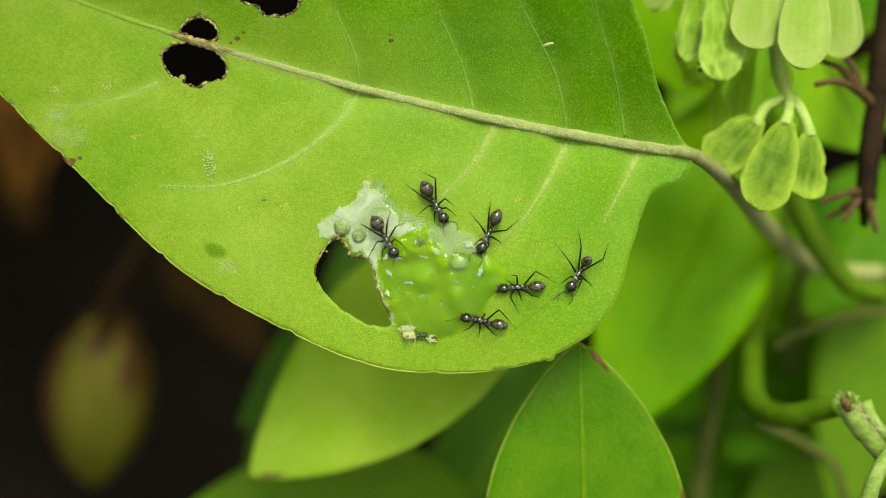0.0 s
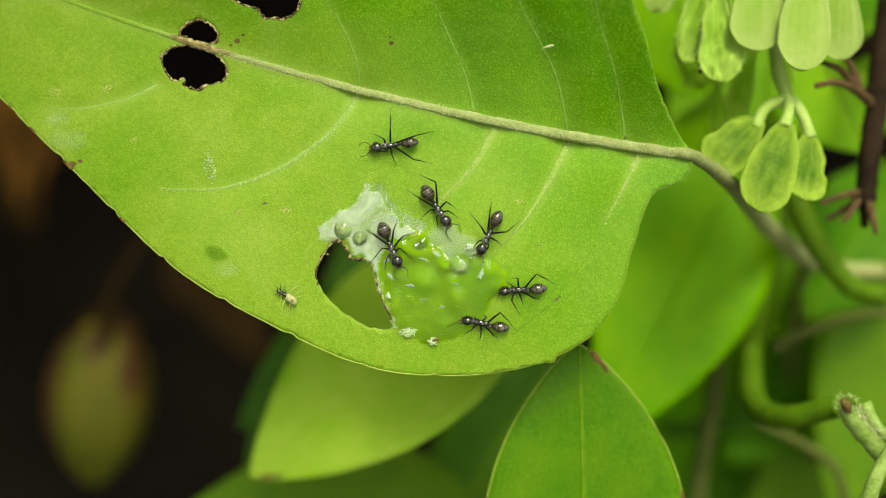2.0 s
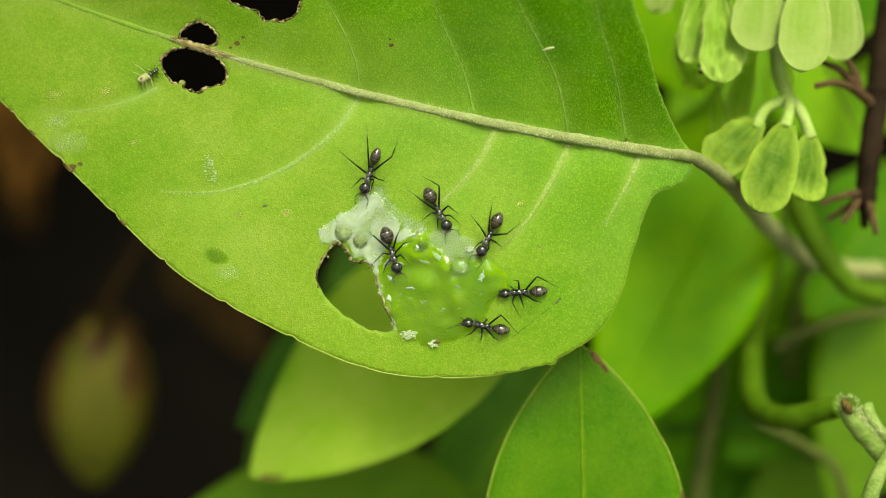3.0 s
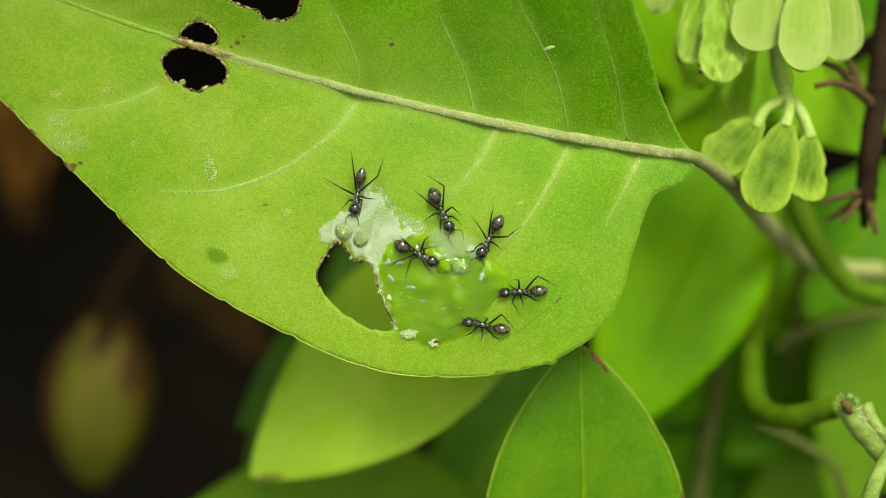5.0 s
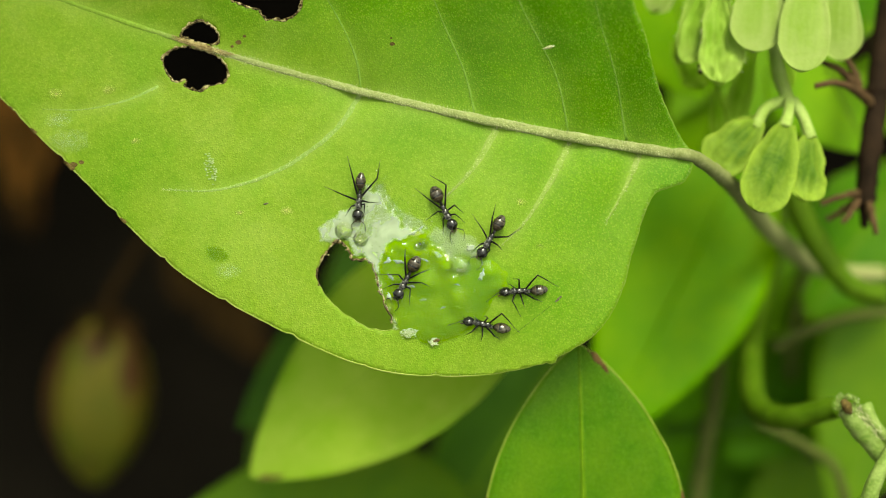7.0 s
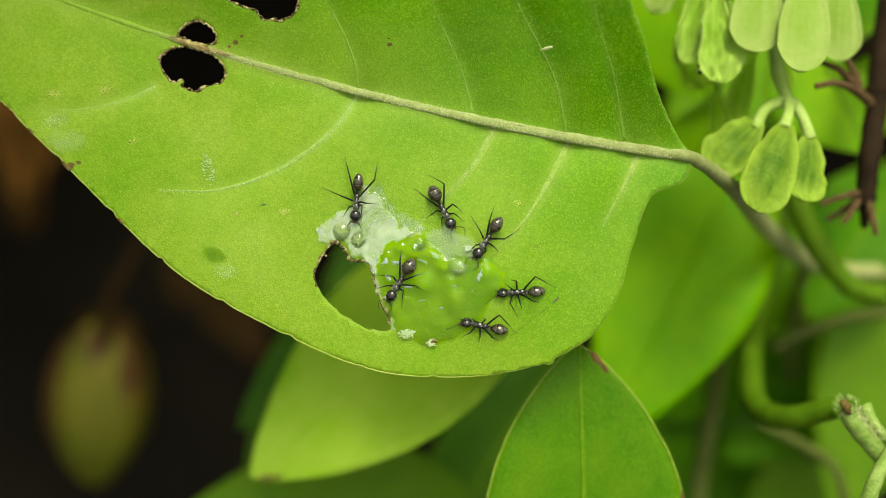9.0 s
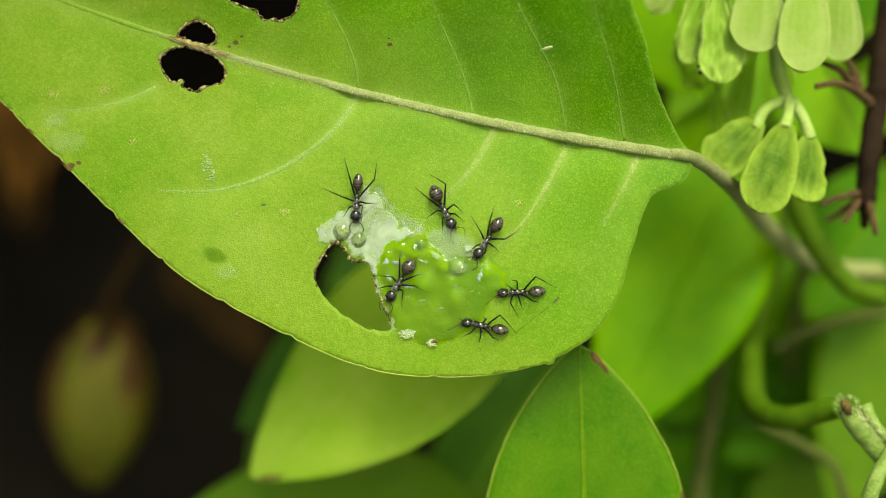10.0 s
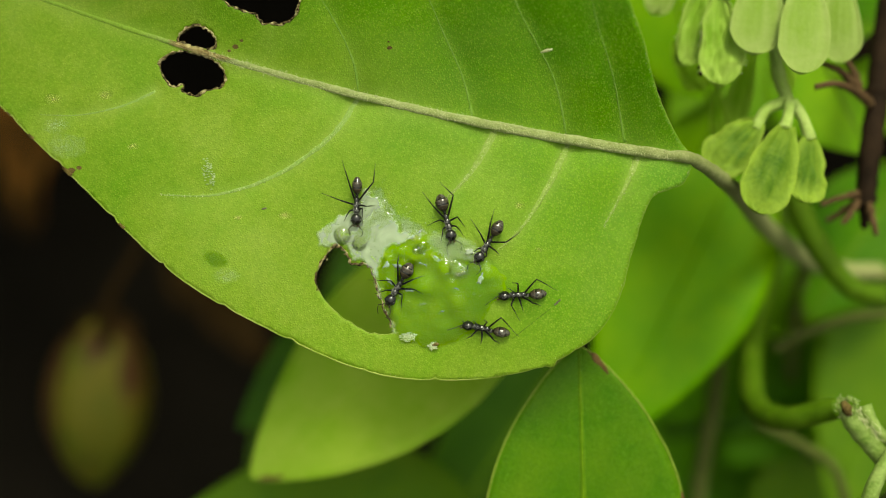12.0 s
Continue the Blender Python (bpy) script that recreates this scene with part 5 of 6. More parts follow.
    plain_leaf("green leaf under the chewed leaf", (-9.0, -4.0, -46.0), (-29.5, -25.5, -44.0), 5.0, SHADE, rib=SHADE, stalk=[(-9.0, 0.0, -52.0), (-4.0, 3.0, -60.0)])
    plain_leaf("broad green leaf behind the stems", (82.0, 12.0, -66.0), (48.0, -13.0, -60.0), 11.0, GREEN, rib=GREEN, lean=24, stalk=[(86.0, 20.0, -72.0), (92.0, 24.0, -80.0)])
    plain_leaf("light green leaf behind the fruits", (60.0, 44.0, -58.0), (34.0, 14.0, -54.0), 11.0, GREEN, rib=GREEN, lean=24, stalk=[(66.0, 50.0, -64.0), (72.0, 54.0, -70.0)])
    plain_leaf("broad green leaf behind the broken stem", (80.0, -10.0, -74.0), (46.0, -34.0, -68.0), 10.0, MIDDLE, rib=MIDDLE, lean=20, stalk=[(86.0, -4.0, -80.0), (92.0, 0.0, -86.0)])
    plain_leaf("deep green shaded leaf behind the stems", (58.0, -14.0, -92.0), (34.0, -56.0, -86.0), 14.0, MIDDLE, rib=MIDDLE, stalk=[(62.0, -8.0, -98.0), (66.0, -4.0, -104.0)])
    # stems
    stem("dark_branch", "dark brown woody branch", [(56.8, 41.2, -20.0), (53.3, 26.0, -17.0), (51.4, 15.5, -15.0), (50.4, 7.5, -15.0), (50.5, 5.0, -15.6), (50.7, 2.8, -16.4)],
         [1.5, 1.35, 1.3, 1.25, 1.2, 0.7, 0.4], BARK, "branch", 0.25)
    stem("thorny_twig", "thin brown curled twig", [(50.5, 17.4, -14.0), (48.2, 19.1, -12.0), (45.9, 21.0, -11.0), (43.5, 21.9, -11.0)], [0.62, 0.5, 0.38, 0.28], DRY, "twig")
    stem("thorny_twig", "thin brown curled twig", [(50.4, 17.7, -14.0), (47.2, 18.9, -11.0), (44.9, 19.3, -10.0), (42.8, 18.9, -10.0)], [0.6, 0.45, 0.38, 0.34], DRY, "twig")
    stem("thorny_twig", "thin brown curled twig", [(48.9, 19.3, -13.0), (48.4, 21.6, -14.0), (47.5, 23.5, -15.0)], [0.5, 0.4, 0.3], DRY, "twig")
    stem("brown_branch", "dark brown side branch", [(60.5, 30.5, -26.0), (56.2, 27.4, -25.0), (51.5, 24.5, -25.0)], [1.3, 1.2, 0.8], BARK, "branch", 0.2)
    for line in ((((50.2, 7.1, -15.0)), ((47.2, 6.4, -14.0)), ((44.7, 5.5, -14.0))), (((50.6, 6.5, -15.0)), ((50.5, 3.7, -13.0)), ((50.9, 1.9, -13.0))),
                 (((49.7, 6.5, -15.0)), ((48.2, 4.4, -14.0)), ((47.2, 3.3, -14.0))), (((49.9, 6.2, -16.0)), ((47.5, 4.3, -17.0)), ((46.3, 3.8, -17.0)))):
        stem("dry_twig", "dry light brown twig stub", list(line), [0.5, 0.36, 0.3], DRY, "twig", 0.3)
    stem("woody_stem", "olive brown stem that bears the chewed leaf", [(70.0, -2.2, -42.0), (61.8, -3.4, -39.5), (56.0, -3.1, -37.0), (52.4, -2.4, -39.0), (52.6, -6.8, -50.0), (69.2, -53.3, -120.0)],
         [1.0, 0.9, 0.7, 0.85, 0.8, 1.0], PETIOLE, rough=0.25)
    stem("green_stem", "bent green stem of the shrub", [(52.0, 9.5, -55.0), (49.0, 0.1, -50.0), (44.2, -9.5, -42.0), (40.9, -15.8, -32.0), (39.7, -19.6, -24.0), (41.1, -20.1, -16.0), (43.9, -18.7, -12.0), (45.6, -18.0, -10.0)],
         [1.3, 1.4, 1.5, 1.55, 1.55, 1.45, 1.35, 1.25], STALK)
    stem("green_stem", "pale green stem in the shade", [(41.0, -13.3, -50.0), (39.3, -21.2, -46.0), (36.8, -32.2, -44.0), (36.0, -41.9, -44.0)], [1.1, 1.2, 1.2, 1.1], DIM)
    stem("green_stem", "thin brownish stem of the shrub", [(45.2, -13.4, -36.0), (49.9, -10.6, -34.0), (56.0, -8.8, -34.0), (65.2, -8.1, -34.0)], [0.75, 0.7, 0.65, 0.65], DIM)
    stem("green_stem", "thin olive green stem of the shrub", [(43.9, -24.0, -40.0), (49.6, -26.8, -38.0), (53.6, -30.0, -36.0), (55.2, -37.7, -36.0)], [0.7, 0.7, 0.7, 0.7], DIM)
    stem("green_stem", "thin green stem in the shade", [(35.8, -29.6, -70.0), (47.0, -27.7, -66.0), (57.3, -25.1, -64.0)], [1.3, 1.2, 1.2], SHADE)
    stem("green_stem", "smooth green stem behind the fruits", [(43.5, 7.8, -22.0), (46.9, 1.5, -24.0), (51.9, -4.3, -26.0), (56.9, -5.8, -28.0)], [1.5, 1.5, 1.4, 1.3], STALK)


def seed_pod():
    """A ripening pod that hangs from a bent stalk in the shade, with a withered calyx."""
    top = Vector((-60.0, -11.3, -86.0))
    ob = thing("seed_pod", top, "yellowish green ripening pod with brown streaks, hanging in the shade", "seed pod")
    bm = bmesh.new()

    def plump(x, y, z):
        w = (1 - 0.28 * max(-x, 0) ** 2) * (1 + 0.05 * math.cos(5 * math.atan2(z, y)))
        return x, y * w, z * w
    blob(bm, (0, 0, 0), (15.0, 9.2, 8.2), plump, 40, 28)
    part("pod", bm, POD, ob, at=pose(-1.0 * MM, -15.4 * MM, 0, 0, 0, 87))
    for k in range(5):
        a = 2 * math.pi * k / 5
        d = Vector((math.cos(a), 0.0, math.sin(a)))
        bm = bmesh.new()
        tube(bm, spline([Vector((0, 0.4, 0)), d * 3.4 + Vector((0, -1.6, 0)), d * 5.2 + Vector((0, -4.0, 0)), d * 6.0 + Vector((0, -6.2, 0))], 5), [1.2, 1.9, 1.3, 0.3], 8, flat=0.4, rough=0.4)
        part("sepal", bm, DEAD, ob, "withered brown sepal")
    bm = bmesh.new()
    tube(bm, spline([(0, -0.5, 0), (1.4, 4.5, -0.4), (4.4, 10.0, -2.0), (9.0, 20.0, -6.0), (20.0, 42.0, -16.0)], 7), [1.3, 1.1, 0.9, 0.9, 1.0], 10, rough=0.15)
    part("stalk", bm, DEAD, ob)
    return ob


def bud():
    """The torn end of a stem, with a dry brown hollow and shaggy rim."""
    ob = cluster("broken_stem", "broken pale green stem end with a dry brown hollow", (49.5, -22.7, -6.0))
    tagged(ob, category="broken stem")
    del ob["group"]
    twig_part(ob, "stump", [(45.0, -17.3, -5.5), (45.8, -18.9, -5.5), (47.6, -21.1, -6.0), (49.0, -22.9, -6.0), (51.3, -26.0, -7.0), (56.8, -38.9, -20.0)],
              [1.1, 1.2, 1.1, 1.0, 1.05, 1.2], STUMP, rough=0.12)
    twig_part(ob, "side_shoot", [(47.1, -17.1, -6.0), (47.9, -18.9, -5.5), (49.9, -21.1, -6.0), (53.6, -23.0, -8.0)], [0.8, 0.6, 0.55, 0.5], STUMP)
    twig_part(ob, "lower_shoot", [(50.1, -20.5, -4.0), (48.0, -23.5, -3.0), (46.7, -26.5, -3.0), (45.8, -32.3, -4.0)], [0.6, 0.8, 0.9, 1.0], STUMP)
    twig_part(ob, "hollow", [(44.3, -16.4, -4.6), (44.5, -17.1, -4.2), (44.9, -17.8, -4.6)], [0.25, 0.6, 0.35], SCAR, "dry brown hollow", 0.4)
    rng = random.Random(6)
    origin = Vector(ob["anchor"])
    c = Vector((45.0, -17.2, -5.4))
    out = Vector((-0.35, 0.45, 0.82)).normalized()
    u = out.cross(Vector((1, 0, 0))).normalized()
    w = out.cross(u)
    bm = bmesh.new()
    ring = []
    for k in range(40):
        a = 2 * math.pi * k / 40
        r = 0.95 + 0.3 * noise.noise(Vector((math.cos(a) * 2, math.sin(a) * 2, 1)))
        ring.append(c + u * (r * math.cos(a)) + w * (r * math.sin(a)) + out * (0.9 + 0.5 * noise.noise(Vector((a * 2, 5, 0)))) - origin)
    for k in range(0, 40, 2):
        s = rng.uniform(0.10, 0.26)
        blob(bm, ring[k] - out * rng.uniform(0, 0.9), (s, s * rng.uniform(0.7, 1.3), s * rng.uniform(0.7, 1.4)),
             lambda x, y, z: [q * (1 + 0.35 * noise.noise(Vector((x, y, z)) * 2.2 + ring[k])) for q in (x, y, z)], 10, 8)
    part("torn_rim", bm, STUMP, ob)
    bm = bmesh.new()
    for k in range(120):
        a = rng.uniform(0, 6.28)
        r = rng.uniform(0.7, 1.35)
        p = c + u * (r * math.cos(a)) + w * (r * math.sin(a)) + out * rng.uniform(-0.6, 0.9)
        q = p + (u * math.cos(a) + w * math.sin(a)) * rng.uniform(0.05, 0.3) + out * rng.uniform(-0.3, 0.35)
        tube(bm, [p - origin, p.lerp(q, 0.5) - origin, q - origin], [0.04, 0.035, 0.012], 5)
    a, b = Vector((45.7, -17.1, -4.2)), Vector((48.2, -20.4, -4.6))
    for k in range(70):
        p = a.lerp(b, rng.random()) + Vector((rng.gauss(0, 0.35), rng.gauss(0, 0.35), rng.gauss(0, 0.25)))
        q = p + Vector((rng.uniform(-0.2, 0.5), rng.uniform(-0.6, 0.3), rng.uniform(-0.1, 0.3)))
        tube(bm, [p - origin, p.lerp(q, 0.5) - origin, q - origin], [0.04, 0.035, 0.012], 5)
    part("shaggy_rim", bm, HAIR, ob, "pale torn fibres")
    return ob


leaf = host_leaf()
films = wet_patches()
crumbs = litter()
clusters = fruit()
bushes()
stump = bud()
seed_pod()

LEGS_A = (None, ((0.10, 1.15), (1.25, 1.7)), ((-2.2, 1.35), (-4.1, 0.35)), ((0.9, -0.6), (2.3, -1.3)), ((-0.1, -0.7), (0.0, -2.2)), ((-1.7, -1.0), (-3.6, -1.7)))
ant_feeding, legs_feeding, head_feeding, belly_feeding = ant("black ant with a grey-brown banded abdomen, drinking sap", LEGS_A, plump=0.74, seed=2)
LEGS_B = (((0.6, 0.85), (2.3, 1.5)), ((-0.5, 1.6), (-0.5, 2.6)), ((-1.36, 1.06), (-2.4, 1.9)), ((1.0, -0.85), (2.0, -1.8)), ((-0.1, -0.9), (1.1, -3.2)),
          ((-2.1, -1.2), (-2.9, -1.7)))
ant_turning, legs_turning, head_turning, belly_turning = ant("black ant with a grey-brown banded abdomen, wading in sap", LEGS_B, plump=0.74, seed=3)
LEGS_C = (((1.2, 0.55), (2.0, 0.45)), ((0.3, 1.0), (0.4, 1.75)), ((-1.0, 1.55), (-2.8, 2.3)), None, ((-0.3, -1.1), (-1.3, -2.9)), ((-1.9, -0.9), (-3.5, -1.3)))
ant_sipping, legs_sipping, head_sipping, belly_sipping = ant("black ant with a grey-brown banded abdomen, drinking sap", LEGS_C, plump=0.66, seed=4)
LEGS_D = (((1.1, 0.35), (0.1, 2.1)), ((0.05, 0.4), (-0.3, 1.1)), ((-1.2, 0.2), (-2.2, 0.5)), ((0.9, -1.1), (1.5, -1.6)), ((0.36, -1.9), (0.8, -2.0)),
          ((-1.6, -2.3), (-4.0, -1.0)))
ant_side, legs_side, head_side, belly_side = ant("black ant leaning on its side at the sap pool", LEGS_D, roll=62, plump=0.64, seed=5)
LEGS_E = (((1.2, 0.3), (1.8, 0.9)), ((0.05, 0.4), (0.0, 1.1)), ((-1.2, 0.2), (-2.0, 0.5)), ((0.9, -1.0), (1.3, -1.3)), ((-0.1, -1.5), (0.3, -1.6)),
          ((-1.4, -2.3), (-3.8, -0.6)))
ant_low, legs_low, head_low, belly_low = ant("black ant leaning on its side at the sap pool", LEGS_E, roll=62, plump=0.62, seed=6)
LEGS_F = (((0.55, 0.65), (2.6, 0.6)), ((0.35, 1.05), (0.2, 2.2)), ((-2.2, 1.77), (-4.3, 1.8)), ((0.9, -0.7), (2.2, -1.5)), ((-0.2, -1.7), (-1.0, -3.9)),
          ((-2.5, -0.95), (-4.5, -1.75)))
ant_walking, legs_walking, head_walking, belly_walking = ant("black ant with a grey-brown banded abdomen, walking", LEGS_F, plump=0.56, seed=7)


def tiny_carrier():
    """A tiny dark ant and the pale morsel that it drags behind it."""
    a = resting("small_ant", "tiny dark ant dragging a pale morsel", "ant")
    bm = bmesh.new()
    blob(bm, (0.35, 0, 0.32), (0.26, 0.22, 0.2), u=12, v=8)
    part("head", bm, BLACK, a)
    bm = bmesh.new()
    blob(bm, (0.0, 0, 0.30), (0.26, 0.15, 0.16), u=12, v=8)
    part("thorax", bm, BLACK, a)
    bm = bmesh.new()
    blob(bm, (-0.42, 0, 0.30), (0.30, 0.22, 0.2), u=12, v=8)
    part("gaster", bm, BLACK, a)
    for s in (1, -1):
        for x in (0.15, 0.0, -0.15):
            bm = bmesh.new()
            tube(bm, spline([(x, s * 0.08, 0.25), (x * 2.4, s * 0.38, 0.42), (x * 4.2, s * 0.75, 0.02)], 4), [0.04, 0.03, 0.02], 5)
            part("leg", bm, LIMB, a)
        bm = bmesh.new()
        tube(bm, spline([(0.5, s * 0.1, 0.36), (0.75, s * 0.28, 0.4), (1.0, s * 0.25, 0.2)], 4), [0.03, 0.025, 0.02], 5)
        part("antenna", bm, LIMB, a)
    m = resting("food_morsel", "pale cream morsel of insect flesh", "food morsel")
    bm = bmesh.new()
    blob(bm, (-1.30, 0.05, 0.42), (0.68, 0.42, 0.36), lambda x, y, z: (x, y + 0.3 * x * x, z * (1 - 0.2 * x)), 14, 10)
    blob(bm, (-0.85, -0.1, 0.34), (0.34, 0.26, 0.24), u=12, v=8)
    part("flesh", bm, FLESH, m)
    bm = bmesh.new()
    blob(bm, (-1.42, 0.06, 0.70), (0.22, 0.16, 0.14), u=10, v=8)
    part("gut", bm, TAN, m, "brown spot in the flesh")
    for x, y in ((-1.3, 0.62), (-1.2, -0.62), (-0.7, 0.9), (-0.6, -0.75), (-1.5, -0.4)):
        bm = bmesh.new()
        tube(bm, spline([(x, y * 0.4, 0.4), (x - 0.2, y * 1.3, 0.55), (x - 0.55, y * 2.2, 0.1)], 4), [0.05, 0.035, 0.02], 5)
        part("shred", bm, FLESH, m)
    return a, m


small_ant, morsel = tiny_carrier()


# ---- what moves ----
def smooth_at(rows, t):
    """The values of rows (time, values...) at t, gliding from row to row."""
    if t <= rows[0][0]:
        return rows[0][1:]
    for a, b in zip(rows, rows[1:]):
        if t <= b[0]:
            k = (t - a[0]) / (b[0] - a[0])
            k = k * k * (3 - 2 * k) if b[0] - a[0] > 0.35 else k
            return [u + (v - u) * k for u, v in zip(a[1:], b[1:])]
    return rows[-1][1:]


SWAY = ((0, -0.00, 0.00, 0.00, 0.00), (0.5, 0.25, 0.05, -0.33, -0.06), (1, 0.02, 0.00, 0.33, 0.02), (1.5, 0.38, 0.07, 0.23, 0.13), (2, 0.10, 0.05, 0.58, 0.16),
        (2.5, 0.12, 0.02, 0.58, 0.21), (3, 0.16, -0.03, 1.05, 0.27), (5, 0.19, 0.01, 0.94, 0.24), (5.5, 0.38, 0.12, 0.45, 0.23), (6, 0.23, 0.03, 0.59, 0.14),
        (6.5, 0.13, 0.03, 0.37, 0.12), (7, 0.19, -0.05, 0.02, 0.17), (9, -0.07, -0.06, 0.78, 0.13), (9.5, -0.08, -0.03, 0.75, 0.15), (10, -0.03, 0.03, 0.94, 0.19),
        (10.5, -0.07, -0.02, 0.78, 0.13), (11, 0.01, -0.16, 0.50, 0.39), (11.5, -0.05, -0.19, 0.10, 0.33), (12, 0.06, -0.02, 0.78, 0.49))


def leaf_pose(t):
    """How the leaf, swaying on its stalk, lies at t: shift in millimetres, then tilt and turn about the end of its stalk."""
    x, y, tilt, turn = smooth_at(SWAY, t)
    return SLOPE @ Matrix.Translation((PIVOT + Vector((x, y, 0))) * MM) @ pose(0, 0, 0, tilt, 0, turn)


def leaf_space(t):
    return leaf_pose(t) @ Matrix.Translation(-PIVOT * MM)


def standing(x, y, heading, lift=0.0, roll=0.0, under=0.0):
    """A pose in the leaf's space for a body on its face; under: turned about its own line, to the lower face."""
    up = leaf_up(x, y)
    f = Vector((math.cos(radians(heading)), math.sin(radians(heading)), 0))
    f = (f - up * f.dot(up)).normalized()
    m = Matrix((f, up.cross(f), up)).transposed().to_4x4()
    return Matrix.Translation(on_leaf(x, y, lift) * MM) @ m @ pose(0, 0, 0, roll + under)


TIMES = [k / 10 for k in range(121)]


def go(body, rows, roll=0.0, lift=0.0):
    walk(body, [(t, leaf_space(t) @ standing(*smooth_at(rows, t), lift, roll)) for t in TIMES])


def stride(legs, rows, gain=1.0):
    """The six legs swing in two sets of three while the body moves."""
    for k, (leg, hip) in enumerate(legs):
        phase, keys = 0.0, []
        for t in TIMES:
            a, b = smooth_at(rows, max(0, t - 0.06)), smooth_at(rows, t + 0.06)
            speed = math.hypot(b[0] - a[0], b[1] - a[1]) / 0.12 + abs(b[2] - a[2]) * 0.02
            phase += speed * 0.1 * 1.15
            swing = min(speed / 6.0, 1.0) * 20 * gain
            odd = (k in (0, 2, 4))
            a = swing * math.sin(phase * 1.6 + (0 if odd else math.pi))
            up = swing * 0.5 * max(0, math.cos(phase * 1.6 + (0 if odd else math.pi)))
            keys.append((t, pose(hip.x * MM, hip.y * MM, hip.z * MM, (up if k < 3 else -up), 0, a if k < 3 else -a)))
        walk(leg, keys)


def nod(head, rate, seed):
    """The head, with its feelers, bobs a little."""
    at = head.matrix_basis.translation.copy()
    walk(head, [(t, Matrix.Translation(at) @ pose(0, 0, 0, 0, 15 + 4 * math.sin(rate * t + seed), 5 * math.sin(0.63 * rate * t + 2 * seed))) for t in TIMES[::3]])


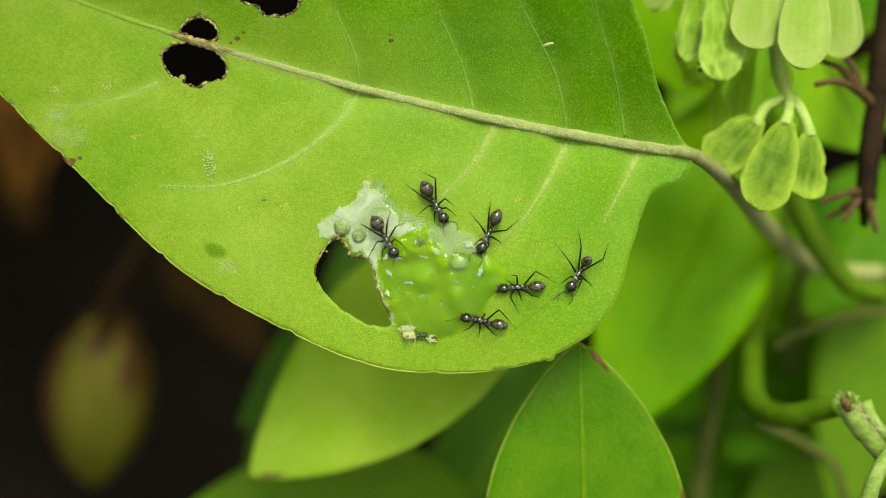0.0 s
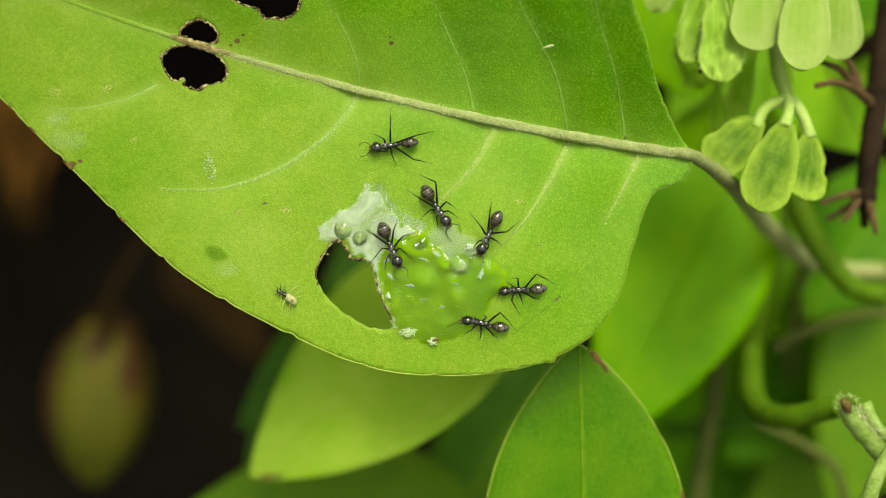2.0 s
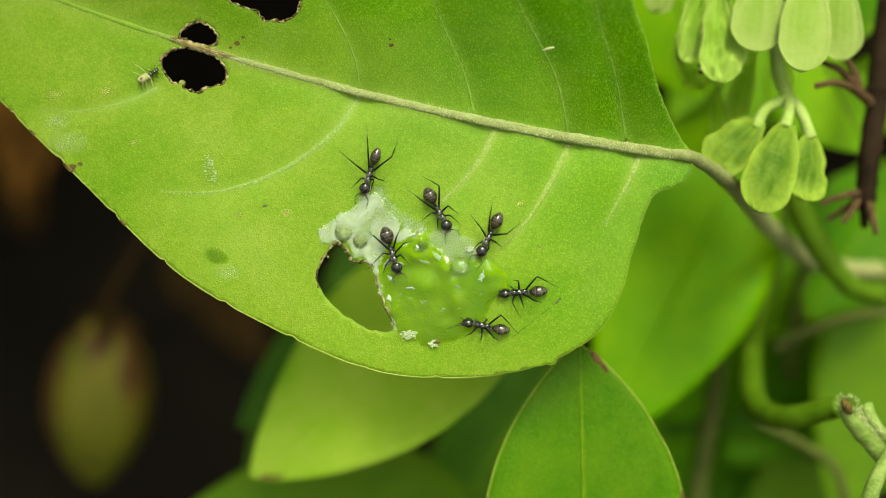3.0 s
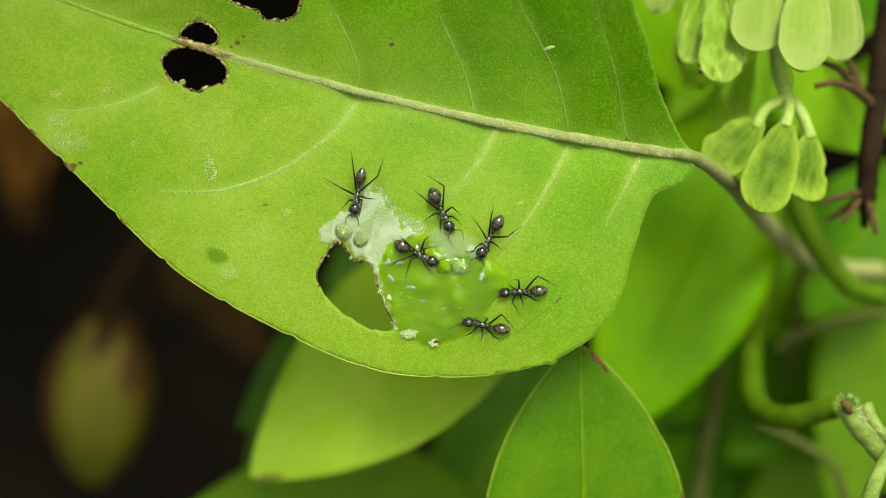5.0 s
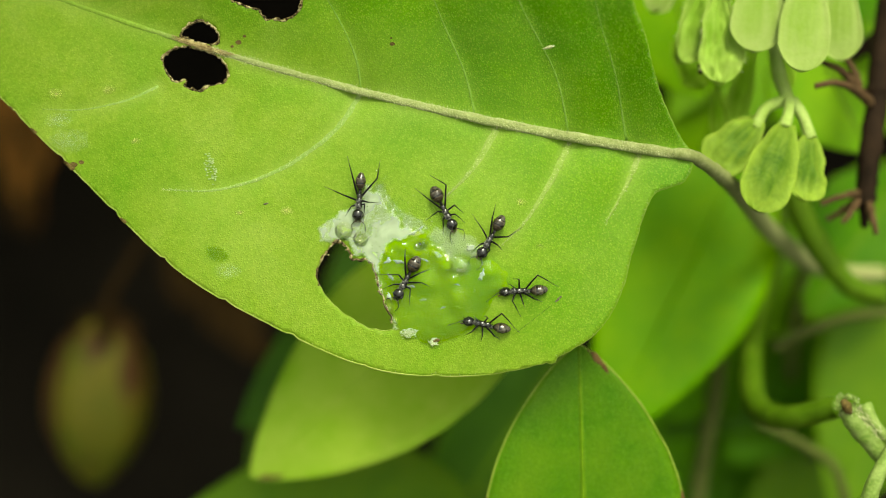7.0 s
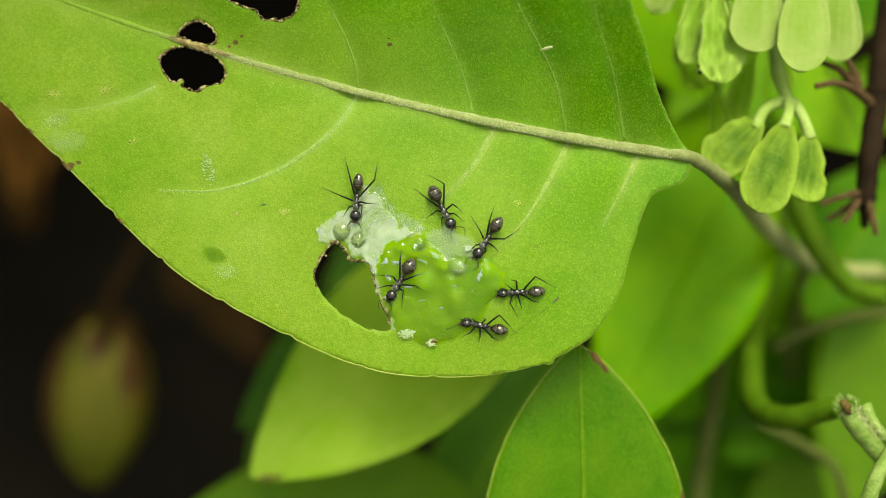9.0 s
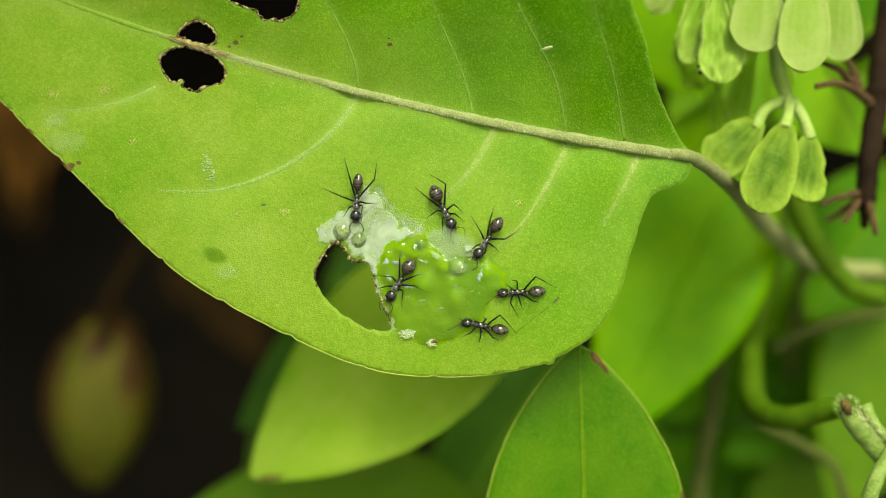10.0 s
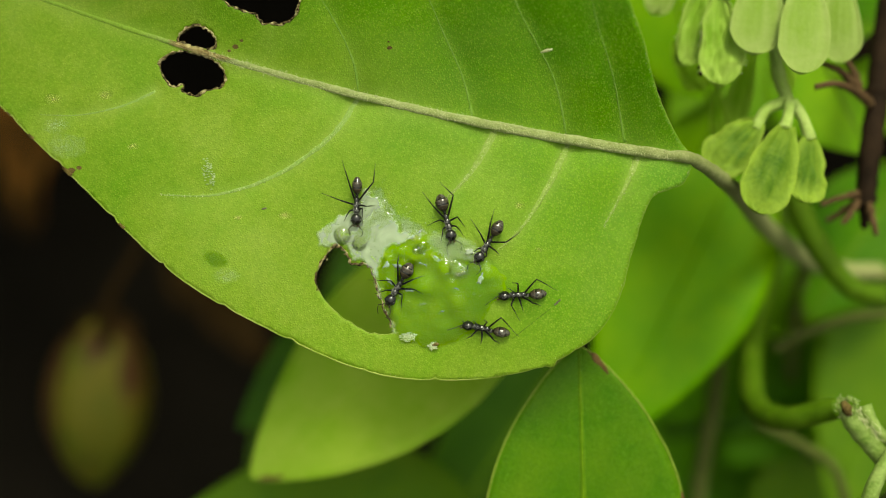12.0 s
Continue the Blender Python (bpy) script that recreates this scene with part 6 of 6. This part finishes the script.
def motions():
    walk(leaf, [(t, leaf_pose(t)) for t in TIMES])
    for ob in films + crumbs:
        walk(ob, [(t, leaf_space(t)) for t in TIMES])
    walker = ((0, 14.3, -2.5, -120), (0.2, 15.4, -3.5, -128), (0.4, 14.4, -1.8, -176), (0.5, 14.2, -0.3, -198), (0.6, 12.2, 1.8, -217), (0.8, 12.7, 5.6, -249), (1, 11.7, 6.3, -233), (1.2, 8.7, 8.4, -215),
              (1.4, 3.2, 10.0, -198), (1.5, 1.2, 9.6, -192), (1.6, 0.3, 10.5, -191), (1.8, -3.0, 10.7, -164), (2, -5.4, 11.2, -172), (2.2, -5.9, 11.3, -179), (2.4, -7.2, 10.4, -135), (2.5, -7.3, 9.5, -116), (2.7, -7.5, 8.6, -105),
              (3, -7.8, 8.6, -109), (3.2, -7.9, 8.4, -104), (4.8, -9.1, 6.4, -102), (5.2, -9.2, 6.3, -101), (5.4, -9.1, 5.8, -96), (5.8, -9.2, 5.6, -93), (7, -9.0, 5.7, -95),
              (9, -9.0, 5.7, -95), (12, -9.1, 5.7, -92))
    turner = ((0, -6.0, 1.1, -60), (1.8, -5.6, 0.6, -67), (2.4, -5.4, 0.4, -67), (3.2, -5.5, 0.2, -74), (4.8, -3.4, 0.2, -31), (5, -2.8, -0.1, -27), (5.2, -1.4, -1.1, -28),
              (5.4, -0.6, -1.2, -17), (5.5, -1.9, -1.1, -37), (5.6, -3.4, -0.9, -50), (5.7, -3.9, -1.5, -82), (5.8, -4.4, -2.5, -105), (6, -4.3, -2.7, -109), (7, -4.0, -2.9, -118),
              (9, -4.4, -3.0, -122), (12, -4.7, -3.1, -120))
    feeder = ((0, -0.8, 4.7, -60), (1.6, -0.9, 4.8, -59), (2, -0.7, 4.6, -57), (2.7, -0.6, 4.5, -61), (4.8, -0.3, 4.3, -65), (5.4, -0.1, 4.5, -63), (7, 0.0, 4.4, -63),
              (9, 0.1, 4.6, -62), (11, 0.2, 4.6, -65), (12, 0.4, 3.8, -75))
    sipper = ((0, 4.8, 1.6, -115), (3, 4.7, 1.8, -117), (5, 4.7, 1.5, -119), (6, 4.7, 1.4, -119), (6.5, 4.9, 1.0, -110), (7, 4.8, 1.4, -120), (9, 4.7, 1.4, -123),
              (12, 4.7, 1.3, -122))
    go(ant_walking, walker)
    # at first it holds its abdomen up
    joint = belly_walking.matrix_basis.translation.copy()
    walk(belly_walking, [(t, Matrix.Translation(joint) @ pose(0, 0, 0, 0, up, 0)) for t, up in ((0, 66), (0.2, 40), (0.4, 8), (0.6, 4), (12, 4))])
    stride(legs_walking, walker)
    go(ant_turning, turner)
    stride(legs_turning, turner, 1.2)
    go(ant_feeding, feeder)
    go(ant_sipping, sipper)
    go(ant_side, [(0, 8.1, -4.7, -178), (12, 8.1, -4.8, -179)], 62)
    go(ant_low, [(0, 4.0, -8.2, 167), (12, 4.1, -8.3, 167)], 62)
    for i, (h, r) in enumerate(((head_feeding, 2.4), (head_turning, 1.8), (head_sipping, 2.9), (head_side, 2.1), (head_low, 1.6), (head_walking, 3.1))):
        nod(h, r, i * 1.3)
    # the tiny ant runs along the edge to the upper hole and climbs through it to the underside
    run = ((0, -2.3, -9.1, 5), (0.6, -2.4, -9.5, -5), (0.9, -2.7, -9.1, -20), (1.2, -1.0, -9.8, -12), (1.4, 0.0, -10.0, -10), (1.5, 1.2, -10.3, 0),
           (1.6, 1.3, -10.4, 75), (1.7, -1.4, -10.2, 150), (1.8, -6.5, -9.6, 165), (1.9, -12.1, -7.2, 153), (2, -17.2, -4.3, 148), (2.2, -25.0, 0.9, 138),
           (2.4, -30.8, 6.8, 120), (2.5, -31.6, 10.4, 100), (2.6, -32.1, 13.5, 97), (2.8, -32.8, 19.4, 80), (3, -31.1, 19.6, 35), (3.2, -30.1, 20.1, 20),
           (3.5, -29.2, 20.4, 0), (12, -29.2, 20.4, 0))
    side = ((0, 0, 0), (3.2, 0, 0), (3.5, -0.3, 60), (3.8, -0.9, 130), (4.1, -1.0, 180), (12, -1.0, 180))
    away = ((0, 0, 0, 0), (4.1, 0, 0, 0), (5.2, -6, -6, -60), (12, -6, -6, -60))
    for ob in (small_ant, morsel):
        keys = []
        for t in TIMES:
            x, y, h = smooth_at(run, t)
            dx, dy, dh = smooth_at(away, t)
            lift, under = smooth_at(side, t)
            keys.append((t, leaf_space(t) @ standing(x + dx, y + dy, h + dh, lift, 0, under)))
        walk(ob, keys)
    # fruits and the broken stem drift a little with the shrub
    for ob, gain in zip((*clusters, stump), (1.0, 0.8, 0.4, 0.6, 0.9)):
        at = ob.matrix_basis.copy()
        walk(ob, [(t, at @ pose(x * gain * MM, y * gain * MM, 0)) for t, x, y in
                  ((0, 0, 0), (0.5, 0.06, 0.02), (2, 0.0, -0.04), (3, 0.06, -0.12), (5, 0.05, -0.12), (5.5, 0.08, -0.05), (7, 0.0, -0.12), (9, -0.05, -0.15),
                   (10.5, 0.0, -0.12), (11, -0.02, -0.25), (12, 0.0, -0.24))])


motions()
